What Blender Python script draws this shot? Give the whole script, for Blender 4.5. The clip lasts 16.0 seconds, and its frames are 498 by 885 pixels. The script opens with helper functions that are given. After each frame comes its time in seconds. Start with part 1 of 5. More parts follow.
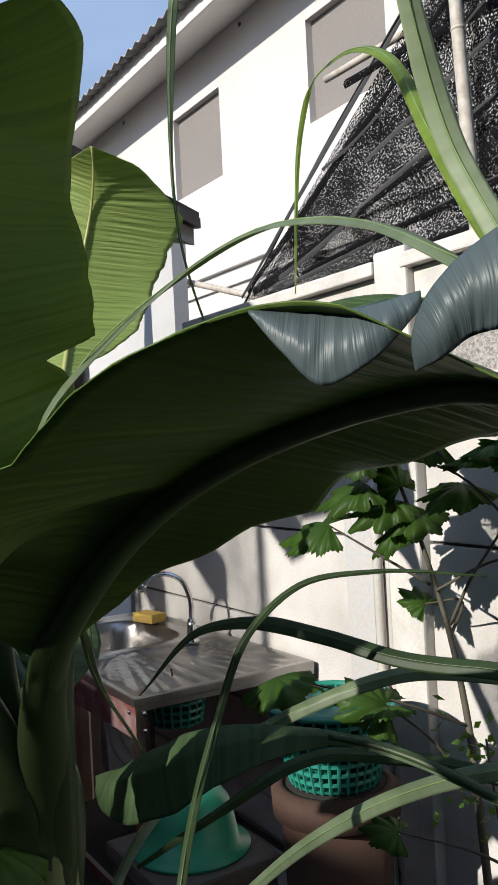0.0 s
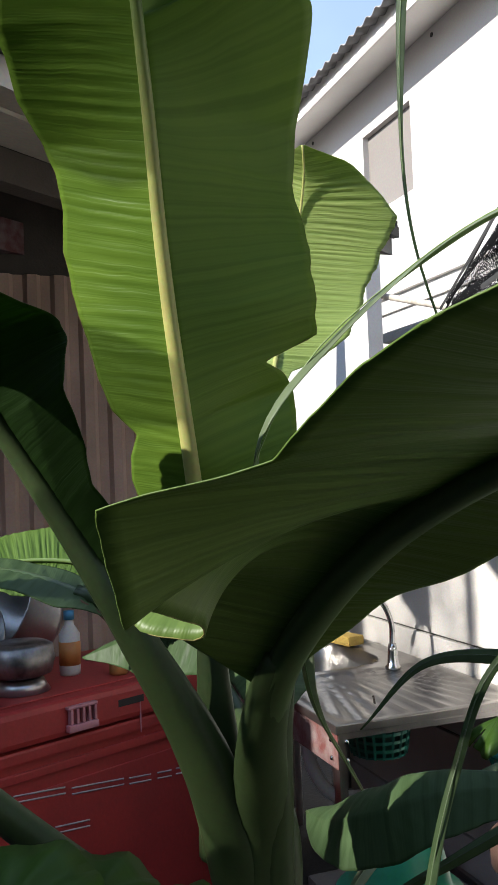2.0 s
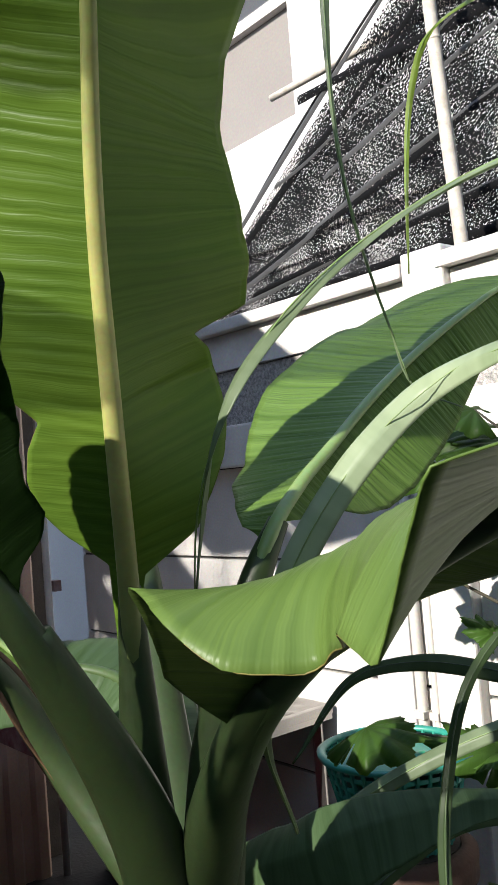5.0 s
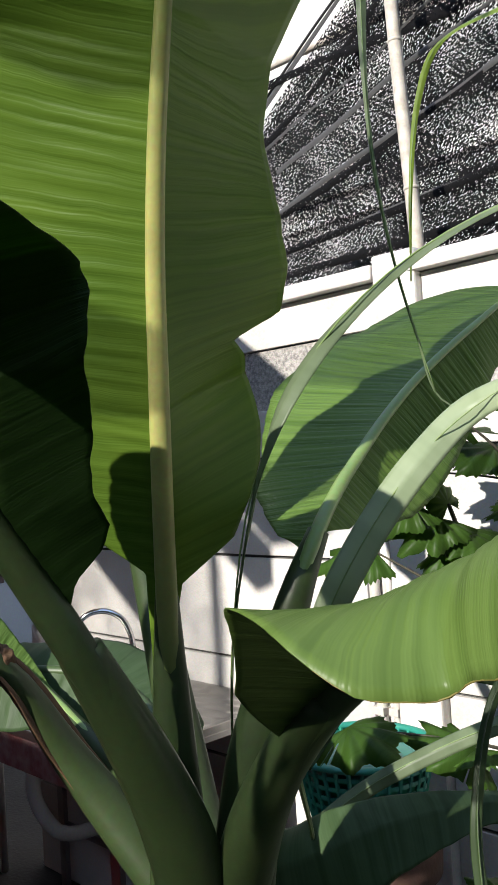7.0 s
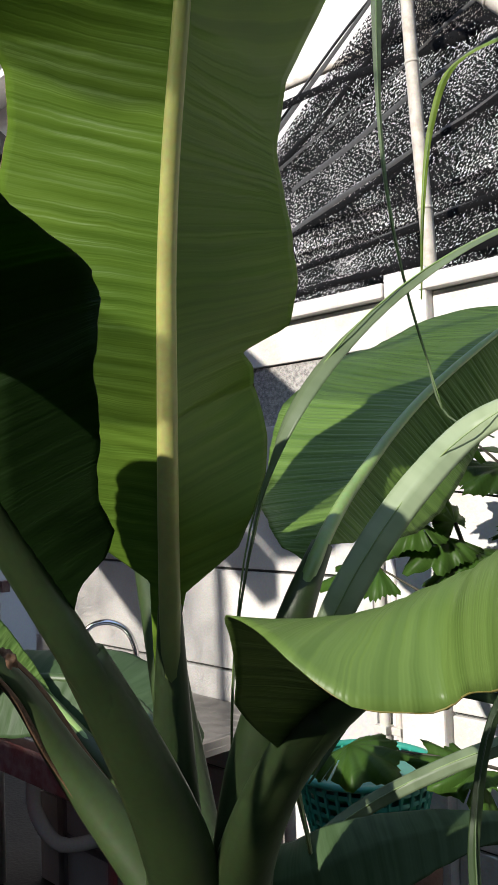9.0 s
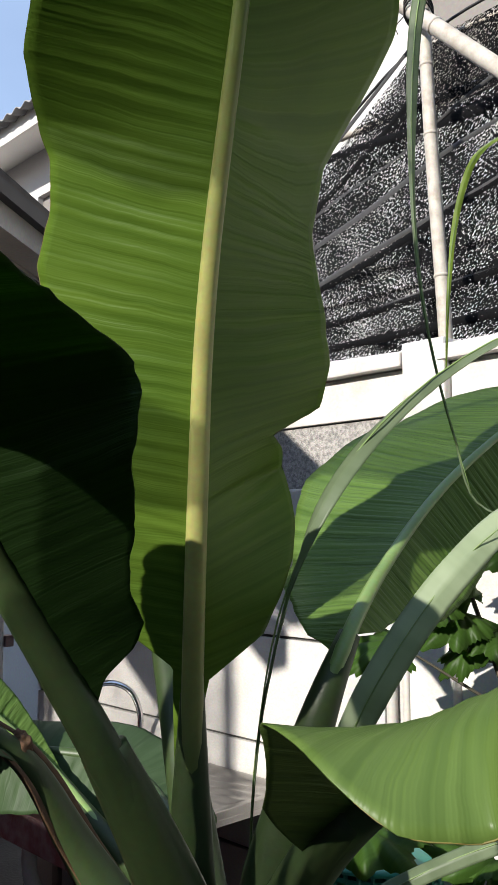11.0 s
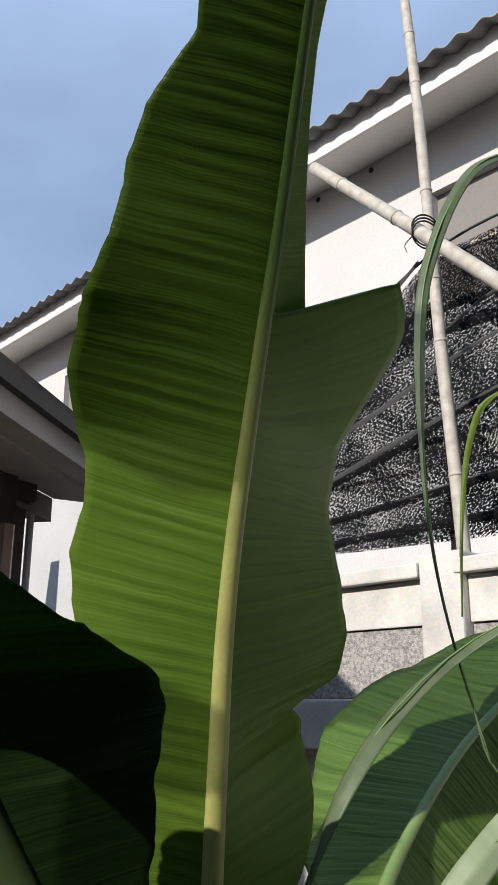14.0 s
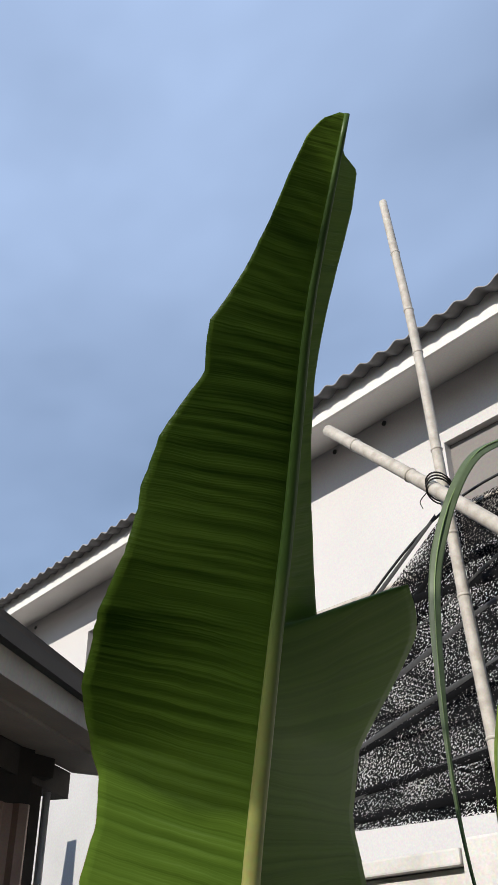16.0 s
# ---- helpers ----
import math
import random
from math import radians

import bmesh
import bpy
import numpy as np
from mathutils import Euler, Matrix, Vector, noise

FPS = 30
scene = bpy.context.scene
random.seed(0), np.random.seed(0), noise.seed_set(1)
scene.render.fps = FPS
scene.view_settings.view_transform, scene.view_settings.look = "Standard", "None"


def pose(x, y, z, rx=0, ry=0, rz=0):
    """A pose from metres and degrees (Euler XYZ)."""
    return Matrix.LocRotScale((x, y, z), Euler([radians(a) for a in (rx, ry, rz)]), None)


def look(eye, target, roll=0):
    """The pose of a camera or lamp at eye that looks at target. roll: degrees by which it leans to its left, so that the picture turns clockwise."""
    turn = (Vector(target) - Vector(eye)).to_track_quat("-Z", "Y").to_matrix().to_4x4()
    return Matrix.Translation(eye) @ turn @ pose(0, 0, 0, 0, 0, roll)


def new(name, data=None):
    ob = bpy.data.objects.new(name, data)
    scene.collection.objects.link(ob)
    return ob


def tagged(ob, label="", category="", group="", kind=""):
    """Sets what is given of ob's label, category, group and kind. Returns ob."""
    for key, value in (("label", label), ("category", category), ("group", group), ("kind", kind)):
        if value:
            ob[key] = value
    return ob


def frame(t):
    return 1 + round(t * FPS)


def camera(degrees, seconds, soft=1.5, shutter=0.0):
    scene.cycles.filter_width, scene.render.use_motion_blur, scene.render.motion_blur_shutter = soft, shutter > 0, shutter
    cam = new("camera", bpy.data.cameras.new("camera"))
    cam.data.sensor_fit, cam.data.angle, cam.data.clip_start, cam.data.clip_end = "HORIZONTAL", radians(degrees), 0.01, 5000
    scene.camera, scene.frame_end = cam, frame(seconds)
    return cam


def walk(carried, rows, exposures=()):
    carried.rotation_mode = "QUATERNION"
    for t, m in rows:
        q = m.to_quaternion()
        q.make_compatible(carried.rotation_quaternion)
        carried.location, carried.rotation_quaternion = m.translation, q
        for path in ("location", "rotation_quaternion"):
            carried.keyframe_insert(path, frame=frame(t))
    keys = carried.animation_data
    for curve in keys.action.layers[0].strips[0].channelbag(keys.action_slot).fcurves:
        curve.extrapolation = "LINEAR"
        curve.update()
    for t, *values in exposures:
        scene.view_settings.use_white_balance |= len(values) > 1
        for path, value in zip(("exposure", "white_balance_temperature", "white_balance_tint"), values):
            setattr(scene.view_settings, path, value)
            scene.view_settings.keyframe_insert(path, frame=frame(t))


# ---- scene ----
cam = camera(31.9, 16.0)
PATH = [
    (0, (0.540, 0.739, 1.392), (-1.160, 1.793, 1.405), -2.9),
    (0.5, (0.507, 0.756, 1.388), (-1.261, 1.692, 1.403), -2.7),
    (1, (0.470, 0.758, 1.383), (-1.345, 1.596, 1.404), -2.5),
    (1.5, (0.448, 0.788, 1.370), (-1.414, 1.516, 1.407), -2.9),
    (2, (0.430, 0.738, 1.383), (-1.451, 1.415, 1.459), -2.3),
    (2.5, (0.384, 0.655, 1.391), (-1.462, 1.417, 1.509), -2.0),
    (3, (0.338, 0.616, 1.404), (-1.446, 1.511, 1.528), -1.7),
    (3.5, (0.299, 0.627, 1.383), (-1.475, 1.538, 1.531), -2.5),
    (4, (0.243, 0.643, 1.370), (-1.532, 1.553, 1.524), -3.0),
    (4.5, (0.199, 0.621, 1.375), (-1.502, 1.665, 1.503), -3.4),
    (4.7, (0.188, 0.617, 1.369), (-1.417, 1.805, 1.477), -4.6),
    (6.8, (0.094, 0.534, 1.390), (-1.328, 1.940, 1.443), -4.1),
    (7, (0.096, 0.533, 1.395), (-1.327, 1.937, 1.445), -3.4),
    (7.5, (0.096, 0.536, 1.394), (-1.332, 1.934, 1.464), -2.8),
    (8, (0.098, 0.537, 1.392), (-1.334, 1.931, 1.473), -2.7),
    (8.5, (0.098, 0.540, 1.391), (-1.336, 1.932, 1.474), -2.4),
    (8.7, (0.103, 0.536, 1.390), (-1.332, 1.927, 1.473), -2.2),
    (11, (0.083, 0.520, 1.421), (-1.355, 1.895, 1.626), -0.3),
    (11.5, (0.095, 0.510, 1.429), (-1.347, 1.874, 1.680), -0.2),
    (12, (0.091, 0.505, 1.429), (-1.353, 1.863, 1.697), 0.2),
    (12.5, (0.094, 0.505, 1.436), (-1.354, 1.858, 1.708), 0.3),
    (13, (0.100, 0.497, 1.447), (-1.352, 1.844, 1.728), 0.3),
    (13.5, (0.117, 0.485, 1.489), (-1.323, 1.808, 1.907), 0.5),
    (14, (0.122, 0.481, 1.512), (-1.289, 1.775, 2.091), 0.3),
    (14.5, (0.141, 0.465, 1.533), (-1.229, 1.691, 2.321), 0.3),
    (15, (0.160, 0.451, 1.549), (-1.152, 1.613, 2.512), 0.2),
    (15.5, (0.156, 0.460, 1.561), (-1.110, 1.576, 2.633), -0.2),
    (16, (0.159, 0.463, 1.552), (-1.111, 1.562, 2.638), -0.8),
]
walk(cam, [(t, look(eye, target, roll)) for t, eye, target, roll in PATH], [(0, 0.30), (1.0, 0.57), (1.5, 0.82), (2.4, 0.92), (3.5, 0.86), (4.3, 1.0), (7, 0.76), (12.5, 0.46), (13.5, 0.28), (14.2, 0.14), (16, 0.03)])

# ---- light ----
world = bpy.data.worlds.new("world")
scene.world = world
world.use_nodes = True
wt = world.node_tree
sky = wt.nodes.new("ShaderNodeTexSky")
sky.sky_type = "NISHITA"
sky.sun_disc = False
sky.sun_elevation = radians(27)
sky.sun_rotation = radians(176)
sky.air_density, sky.dust_density, sky.ozone_density = 1.0, 0.4, 2.5
sky_coord = wt.nodes.new("ShaderNodeTexCoord")
sky_map = wt.nodes.new("ShaderNodeMapping")
sky_map.inputs["Scale"].default_value = (1.0, 2.2, 3.5)
sky_map.inputs["Rotation"].default_value = (0.3, 0.5, 0.4)
cloud = wt.nodes.new("ShaderNodeTexNoise")
cloud.inputs["Scale"].default_value = 0.9
cloud.inputs["Detail"].default_value = 4.0
cloud.inputs["Roughness"].default_value = 0.5
ramp = wt.nodes.new("ShaderNodeValToRGB")
ramp.color_ramp.elements[0].position, ramp.color_ramp.elements[1].position = 0.0, 1.0
mixc = wt.nodes.new("ShaderNodeMix")
mixc.data_type = "RGBA"
mixc.inputs[7].default_value = (9.8, 12.8, 18.6, 1)
scale_m = wt.nodes.new("ShaderNodeMath")
scale_m.operation = "MULTIPLY"
scale_m.inputs[1].default_value = 0.72
wt.links.new(sky_coord.outputs["Generated"], sky_map.inputs["Vector"])
wt.links.new(sky_map.outputs["Vector"], cloud.inputs["Vector"])
wt.links.new(cloud.outputs["Fac"], ramp.inputs["Fac"])
wt.links.new(ramp.outputs["Color"], scale_m.inputs[0])
wt.links.new(scale_m.outputs[0], mixc.inputs[0])
wt.links.new(sky.outputs["Color"], mixc.inputs[6])
wt.links.new(mixc.outputs[2], wt.nodes["Background"].inputs["Color"])
wt.nodes["Background"].inputs["Strength"].default_value = 0.082

sun_data = bpy.data.lights.new("sun", "SUN")
sun_data.energy, sun_data.angle, sun_data.color = 5.0, radians(0.6), (1.0, 0.95, 0.87)
sun = new("sun", sun_data)
SUN_WAY = Vector((-0.06, 0.88, -0.45)).normalized()
sun.matrix_world = look(Vector((0, -8, 6)), Vector((0, -8, 6)) + SUN_WAY)


# ---- materials ----
def mat(name, base, rough=0.7, metal=0.0, spots=None, scale=20.0, fine=120.0, bump=0.15, amount=0.5, spec=0.5, detail=5.0, specks=0.0):
    """Principled surface: base and spots colours mixed by noise at two scales, with fine relief."""
    m = bpy.data.materials.new(name)
    m.use_nodes = True
    t = m.node_tree
    b = t.nodes["Principled BSDF"]
    b.inputs["Roughness"].default_value, b.inputs["Metallic"].default_value = rough, metal
    b.inputs["Specular IOR Level"].default_value = spec
    co = t.nodes.new("ShaderNodeTexCoord")
    n1, n2 = t.nodes.new("ShaderNodeTexNoise"), t.nodes.new("ShaderNodeTexNoise")
    n1.inputs["Scale"].default_value, n1.inputs["Detail"].default_value = scale, detail
    n2.inputs["Scale"].default_value, n2.inputs["Detail"].default_value = fine, 3.0
    for n in (n1, n2):
        t.links.new(co.outputs["Object"], n.inputs["Vector"])
    r = t.nodes.new("ShaderNodeValToRGB")
    r.color_ramp.elements[0].position, r.color_ramp.elements[1].position = 0.38, 0.68
    t.links.new(n1.outputs["Fac"], r.inputs["Fac"])
    f = t.nodes.new("ShaderNodeMath")
    f.operation = "MULTIPLY"
    f.inputs[1].default_value = amount
    t.links.new(r.outputs["Color"], f.inputs[0])
    mx = t.nodes.new("ShaderNodeMix")
    mx.data_type = "RGBA"
    mx.inputs[6].default_value = (*base, 1)
    mx.inputs[7].default_value = (*(spots or [c * 0.6 for c in base]), 1)
    t.links.new(f.outputs[0], mx.inputs[0])
    mx2 = t.nodes.new("ShaderNodeMix")
    mx2.data_type, mx2.blend_type = "RGBA", "MULTIPLY"
    mx2.inputs[0].default_value = 0.35
    t.links.new(mx.outputs[2], mx2.inputs[6])
    t.links.new(n2.outputs["Color"], mx2.inputs[7])
    last = mx2.outputs[2]
    if specks:
        n3 = t.nodes.new("ShaderNodeTexNoise")
        n3.inputs["Scale"].default_value, n3.inputs["Detail"].default_value, n3.inputs["Roughness"].default_value = 34.0, 6.0, 0.75
        t.links.new(co.outputs["Object"], n3.inputs["Vector"])
        r3 = t.nodes.new("ShaderNodeValToRGB")
        r3.color_ramp.elements[0].position, r3.color_ramp.elements[1].position = 0.70, 0.76
        t.links.new(n3.outputs["Fac"], r3.inputs["Fac"])
        f3 = t.nodes.new("ShaderNodeMath")
        f3.operation = "MULTIPLY"
        f3.inputs[1].default_value = specks
        t.links.new(r3.outputs["Color"], f3.inputs[0])
        mx3 = t.nodes.new("ShaderNodeMix")
        mx3.data_type = "RGBA"
        mx3.inputs[7].default_value = (0.06, 0.055, 0.05, 1)
        t.links.new(f3.outputs[0], mx3.inputs[0])
        t.links.new(last, mx3.inputs[6])
        last = mx3.outputs[2]
    t.links.new(last, b.inputs["Base Color"])
    bp = t.nodes.new("ShaderNodeBump")
    bp.inputs["Strength"].default_value, bp.inputs["Distance"].default_value = bump, 0.004
    t.links.new(n2.outputs["Fac"], bp.inputs["Height"])
    t.links.new(bp.outputs["Normal"], b.inputs["Normal"])
    return m


def leaf_mat(name, top, through_col, rough=0.38, vein=150.0, trans=0.4, relief=0.5, mottle=None, spec=0.3, stripes=0.55):
    """A leaf blade: gloss, light coming through, and cross veins along the second UV axis (metres)."""
    m = bpy.data.materials.new(name)
    m.use_nodes = True
    t = m.node_tree
    b, out = t.nodes["Principled BSDF"], t.nodes["Material Output"]
    b.inputs["Roughness"].default_value = rough
    b.inputs["Specular IOR Level"].default_value = spec
    uv = t.nodes.new("ShaderNodeUVMap")
    uv.uv_map = "blade"
    wob = t.nodes.new("ShaderNodeTexNoise")
    wob.inputs["Scale"].default_value, wob.inputs["Detail"].default_value = 9.0, 4.0
    t.links.new(uv.outputs["UV"], wob.inputs["Vector"])
    sep = t.nodes.new("ShaderNodeSeparateXYZ")
    t.links.new(uv.outputs["UV"], sep.inputs[0])
    ab = t.nodes.new("ShaderNodeMath")
    ab.operation = "ABSOLUTE"
    t.links.new(sep.outputs[0], ab.inputs[0])
    lean = t.nodes.new("ShaderNodeMath")
    lean.operation = "MULTIPLY_ADD"
    lean.inputs[1].default_value = -0.10
    t.links.new(ab.outputs[0], lean.inputs[0])
    t.links.new(sep.outputs[1], lean.inputs[2])
    st = t.nodes.new("ShaderNodeMath")
    st.operation = "MULTIPLY_ADD"
    st.inputs[1].default_value = 0.014
    t.links.new(wob.outputs["Fac"], st.inputs[0])
    t.links.new(lean.outputs[0], st.inputs[2])
    comb = t.nodes.new("ShaderNodeCombineXYZ")
    t.links.new(st.outputs[0], comb.inputs[0])
    wav = t.nodes.new("ShaderNodeTexNoise")
    wav.noise_dimensions = "1D"
    wav.inputs["Scale"].default_value, wav.inputs["Detail"].default_value, wav.inputs["Roughness"].default_value = vein, 3.0, 0.6
    t.links.new(st.outputs[0], wav.inputs["W"])
    co = t.nodes.new("ShaderNodeTexCoord")
    big = t.nodes.new("ShaderNodeTexNoise")
    big.inputs["Scale"].default_value, big.inputs["Detail"].default_value = 6.0, 5.0
    t.links.new(co.outputs["Object"], big.inputs["Vector"])
    rb = t.nodes.new("ShaderNodeValToRGB")
    rb.color_ramp.elements[0].position, rb.color_ramp.elements[1].position = 0.3, 0.72
    dark = mottle or [c * 0.62 for c in top]
    rb.color_ramp.elements[0].color, rb.color_ramp.elements[1].color = (*dark, 1), (*top, 1)
    t.links.new(big.outputs["Fac"], rb.inputs["Fac"])
    mx = t.nodes.new("ShaderNodeMix")
    mx.data_type, mx.blend_type = "RGBA", "MULTIPLY"
    mx.inputs[0].default_value = stripes
    rw = t.nodes.new("ShaderNodeValToRGB")
    rw.color_ramp.elements[0].position, rw.color_ramp.elements[1].position = 0.3, 0.62
    rw.color_ramp.elements[0].color = (0.55, 0.62, 0.5, 1)
    t.links.new(wav.outputs["Fac"], rw.inputs["Fac"])
    t.links.new(rb.outputs["Color"], mx.inputs[6])
    t.links.new(rw.outputs["Color"], mx.inputs[7])
    t.links.new(mx.outputs[2], b.inputs["Base Color"])
    bp = t.nodes.new("ShaderNodeBump")
    bp.inputs["Strength"].default_value, bp.inputs["Distance"].default_value = relief, 0.0025
    t.links.new(wav.outputs["Fac"], bp.inputs["Height"])
    t.links.new(bp.outputs["Normal"], b.inputs["Normal"])
    tr = t.nodes.new("ShaderNodeBsdfTranslucent")
    mt = t.nodes.new("ShaderNodeMix")
    mt.data_type, mt.blend_type = "RGBA", "MULTIPLY"
    mt.inputs[0].default_value = 0.5
    mt.inputs[6].default_value = (*through_col, 1)
    t.links.new(rw.outputs["Color"], mt.inputs[7])
    t.links.new(mt.outputs[2], tr.inputs["Color"])
    t.links.new(bp.outputs["Normal"], tr.inputs["Normal"])
    ms = t.nodes.new("ShaderNodeMixShader")
    ms.inputs[0].default_value = trans
    t.links.new(b.outputs[0], ms.inputs[1])
    t.links.new(tr.outputs[0], ms.inputs[2])
    t.links.new(ms.outputs[0], out.inputs["Surface"])
    return m


M_LEAF = leaf_mat("banana_leaf", (0.108, 0.176, 0.021), (0.13, 0.38, 0.02), 0.40, 110.0, 0.15, 0.40, (0.070, 0.126, 0.016), 0.13)
# near-black copy of the banana leaf: its shade is in the colour
M_LEAF_SHADED = leaf_mat("banana_leaf_shaded", (0.012, 0.026, 0.007), (0.17, 0.38, 0.008), 0.42, 110.0, 0.20, 0.5, None, 0.10)
M_LEAF_ARCH = leaf_mat("banana_leaf_arching", (0.112, 0.172, 0.042), (0.06, 0.20, 0.006), 0.40, 110.0, 0.12, 0.5, (0.076, 0.126, 0.026), 0.2)
M_LEAF_MID = leaf_mat("banana_leaf_mid", (0.140, 0.220, 0.055), (0.20, 0.40, 0.03), 0.42, 95.0, 0.26, 1.0, (0.10, 0.172, 0.038), 0.14, 1.0)
# darker leaf copy: the low leaves' shade is mixed into this green
M_LEAF_LOW_SHADED = leaf_mat("banana_leaf_low_shaded", (0.064, 0.104, 0.046), (0.08, 0.20, 0.02), 0.48, 60.0, 0.18, 0.35, (0.040, 0.070, 0.030), 0.14, 0.8)
# blue-grey leaf copy that has the sky's reflection in its base colour
M_LEAF_SKY_SHEEN = leaf_mat("banana_leaf_sky_sheen", (0.085, 0.112, 0.118), (0.05, 0.12, 0.05), 0.42, 60.0, 0.12, 0.35, (0.050, 0.070, 0.074), 0.3, 0.25)
# paler leaf copy that carries sunlight in its base colour
M_LEAF_SUNLIT = leaf_mat("banana_leaf_sunlit", (0.35, 0.43, 0.15), (0.42, 0.56, 0.09), 0.4, 120.0, 0.34, 0.75, (0.28, 0.37, 0.11), 0.25, 0.9)
M_STRAP = leaf_mat("grass_blade", (0.175, 0.225, 0.130), (0.20, 0.34, 0.05), 0.42, 20.0, 0.28, 0.3, None, 0.25)
M_STRAP_PALE = leaf_mat("grass_blade_pale", (0.35, 0.41, 0.27), (0.25, 0.38, 0.08), 0.42, 20.0, 0.25, 0.3, (0.28, 0.34, 0.21), 0.3)
# dark grass copy for foreground blades, with their shade in the colour
M_STRAP_SHADED = leaf_mat("grass_blade_shaded", (0.050, 0.080, 0.034), (0.12, 0.22, 0.03), 0.42, 20.0, 0.28, 0.15, None, 0.15)
M_STRAP_YEL = leaf_mat("young_grass_blade", (0.20, 0.29, 0.05), (0.45, 0.58, 0.08), 0.42, 20.0, 0.4, 0.15, None, 0.2)
M_SHRUB = leaf_mat("shrub_leaf", (0.060, 0.125, 0.022), (0.22, 0.40, 0.03), 0.45, 60.0, 0.38, 0.2, None, 0.2)
M_RIB = mat("midrib", (0.42, 0.42, 0.14), 0.42, spots=(0.30, 0.36, 0.11), scale=25, fine=200, bump=0.05, amount=0.7)
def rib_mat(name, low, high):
    """A midrib that turns from pale yellow at the leaf's base to green near its tip; shade is painted into its green
    ends.
    """
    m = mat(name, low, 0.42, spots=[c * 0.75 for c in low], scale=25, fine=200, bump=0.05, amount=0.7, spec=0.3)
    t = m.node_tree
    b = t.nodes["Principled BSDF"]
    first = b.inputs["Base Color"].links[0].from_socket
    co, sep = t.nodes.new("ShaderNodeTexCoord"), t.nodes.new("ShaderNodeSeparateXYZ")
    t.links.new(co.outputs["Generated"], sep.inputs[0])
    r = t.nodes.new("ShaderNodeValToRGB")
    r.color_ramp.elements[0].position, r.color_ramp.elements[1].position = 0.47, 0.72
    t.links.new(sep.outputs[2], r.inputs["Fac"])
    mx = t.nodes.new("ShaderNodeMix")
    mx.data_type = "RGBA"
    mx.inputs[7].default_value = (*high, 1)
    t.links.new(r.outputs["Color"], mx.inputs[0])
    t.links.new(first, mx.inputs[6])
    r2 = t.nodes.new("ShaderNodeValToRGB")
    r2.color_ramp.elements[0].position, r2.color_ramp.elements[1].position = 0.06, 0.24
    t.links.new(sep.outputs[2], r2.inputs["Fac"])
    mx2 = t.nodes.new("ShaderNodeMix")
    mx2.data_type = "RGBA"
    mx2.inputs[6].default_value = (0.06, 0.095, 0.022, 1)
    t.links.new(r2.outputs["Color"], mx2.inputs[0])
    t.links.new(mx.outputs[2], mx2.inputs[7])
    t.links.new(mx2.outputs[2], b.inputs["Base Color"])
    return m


M_RIB_SHADE_RAMP = rib_mat("midrib_shade_ramp", (0.40, 0.39, 0.13), (0.05, 0.095, 0.02))
M_RIB_GREEN = mat("midrib_green", (0.056, 0.092, 0.028), 0.45, spots=(0.038, 0.070, 0.022), scale=25, fine=200, bump=0.05)
M_RIB_LIGHT = mat("midrib_pale_green", (0.20, 0.30, 0.09), 0.42, spots=(0.15, 0.24, 0.07), scale=25, fine=200, bump=0.05)
M_PETIOLE = mat("petiole", (0.040, 0.062, 0.022), 0.42, spots=(0.020, 0.036, 0.014), scale=14, fine=160, bump=0.06, spec=0.25)
M_STEM = mat("pseudostem", (0.34, 0.35, 0.18), 0.5, spots=(0.13, 0.16, 0.06), scale=12, fine=140, bump=0.1)
M_SHEATH = mat("leaf_sheath", (0.21, 0.24, 0.10), 0.5, spots=(0.10, 0.13, 0.045), scale=12, fine=140, bump=0.1, spec=0.25)
M_DRY = mat("dry_leaf_edge", (0.11, 0.055, 0.022), 0.85, spots=(0.06, 0.03, 0.014), scale=60, fine=300, bump=0.3)
M_EDGE = mat("yellowed_leaf_edge", (0.19, 0.17, 0.04), 0.6, spots=(0.12, 0.07, 0.02), scale=45, fine=250, bump=0.1)
M_TWIG = mat("twig", (0.085, 0.075, 0.05), 0.75, scale=60, fine=300, bump=0.2)
M_WALL = mat("painted_concrete", (0.66, 0.63, 0.60), 0.85, spots=(0.46, 0.44, 0.41), scale=5, fine=160, bump=0.25, amount=0.7, specks=0.8)
M_WALL_UP = mat("plastered_concrete", (0.72, 0.69, 0.65), 0.85, spots=(0.44, 0.42, 0.39), scale=7, fine=120, bump=0.25, amount=0.65, specks=0.7)
M_ROUGH = mat("exposed_aggregate", (0.50, 0.47, 0.44), 0.95, spots=(0.16, 0.155, 0.15), scale=130, fine=320, bump=1.0, amount=0.85)
M_JOINT = mat("dark_joint", (0.10, 0.10, 0.095), 0.9, scale=30)
M_FACADE = mat("white_facade_paint", (0.63, 0.602, 0.585), 0.9, spots=(0.575, 0.552, 0.535), scale=0.9, fine=60, bump=0.06, amount=0.5)
M_TRIM = mat("fascia_paint", (0.78, 0.75, 0.71), 0.7, spots=(0.68, 0.64, 0.6), scale=2, fine=50, bump=0.05)
M_PANEL = mat("window_panel", (0.235, 0.212, 0.195), 0.8, spots=(0.215, 0.193, 0.178), scale=1.5, fine=40, bump=0.05)
M_ROOF = mat("fibre_cement", (0.33, 0.32, 0.32), 0.9, spots=(0.20, 0.195, 0.19), scale=4, fine=60, bump=0.2, amount=0.8)
M_GROUND = mat("damp_soil", (0.035, 0.030, 0.025), 0.95, spots=(0.018, 0.016, 0.014), scale=6, fine=60, bump=0.8)
M_BAMBOO = mat("weathered_bamboo", (0.56, 0.51, 0.44), 0.65, spots=(0.36, 0.31, 0.25), scale=28, fine=180, bump=0.2, amount=0.75)
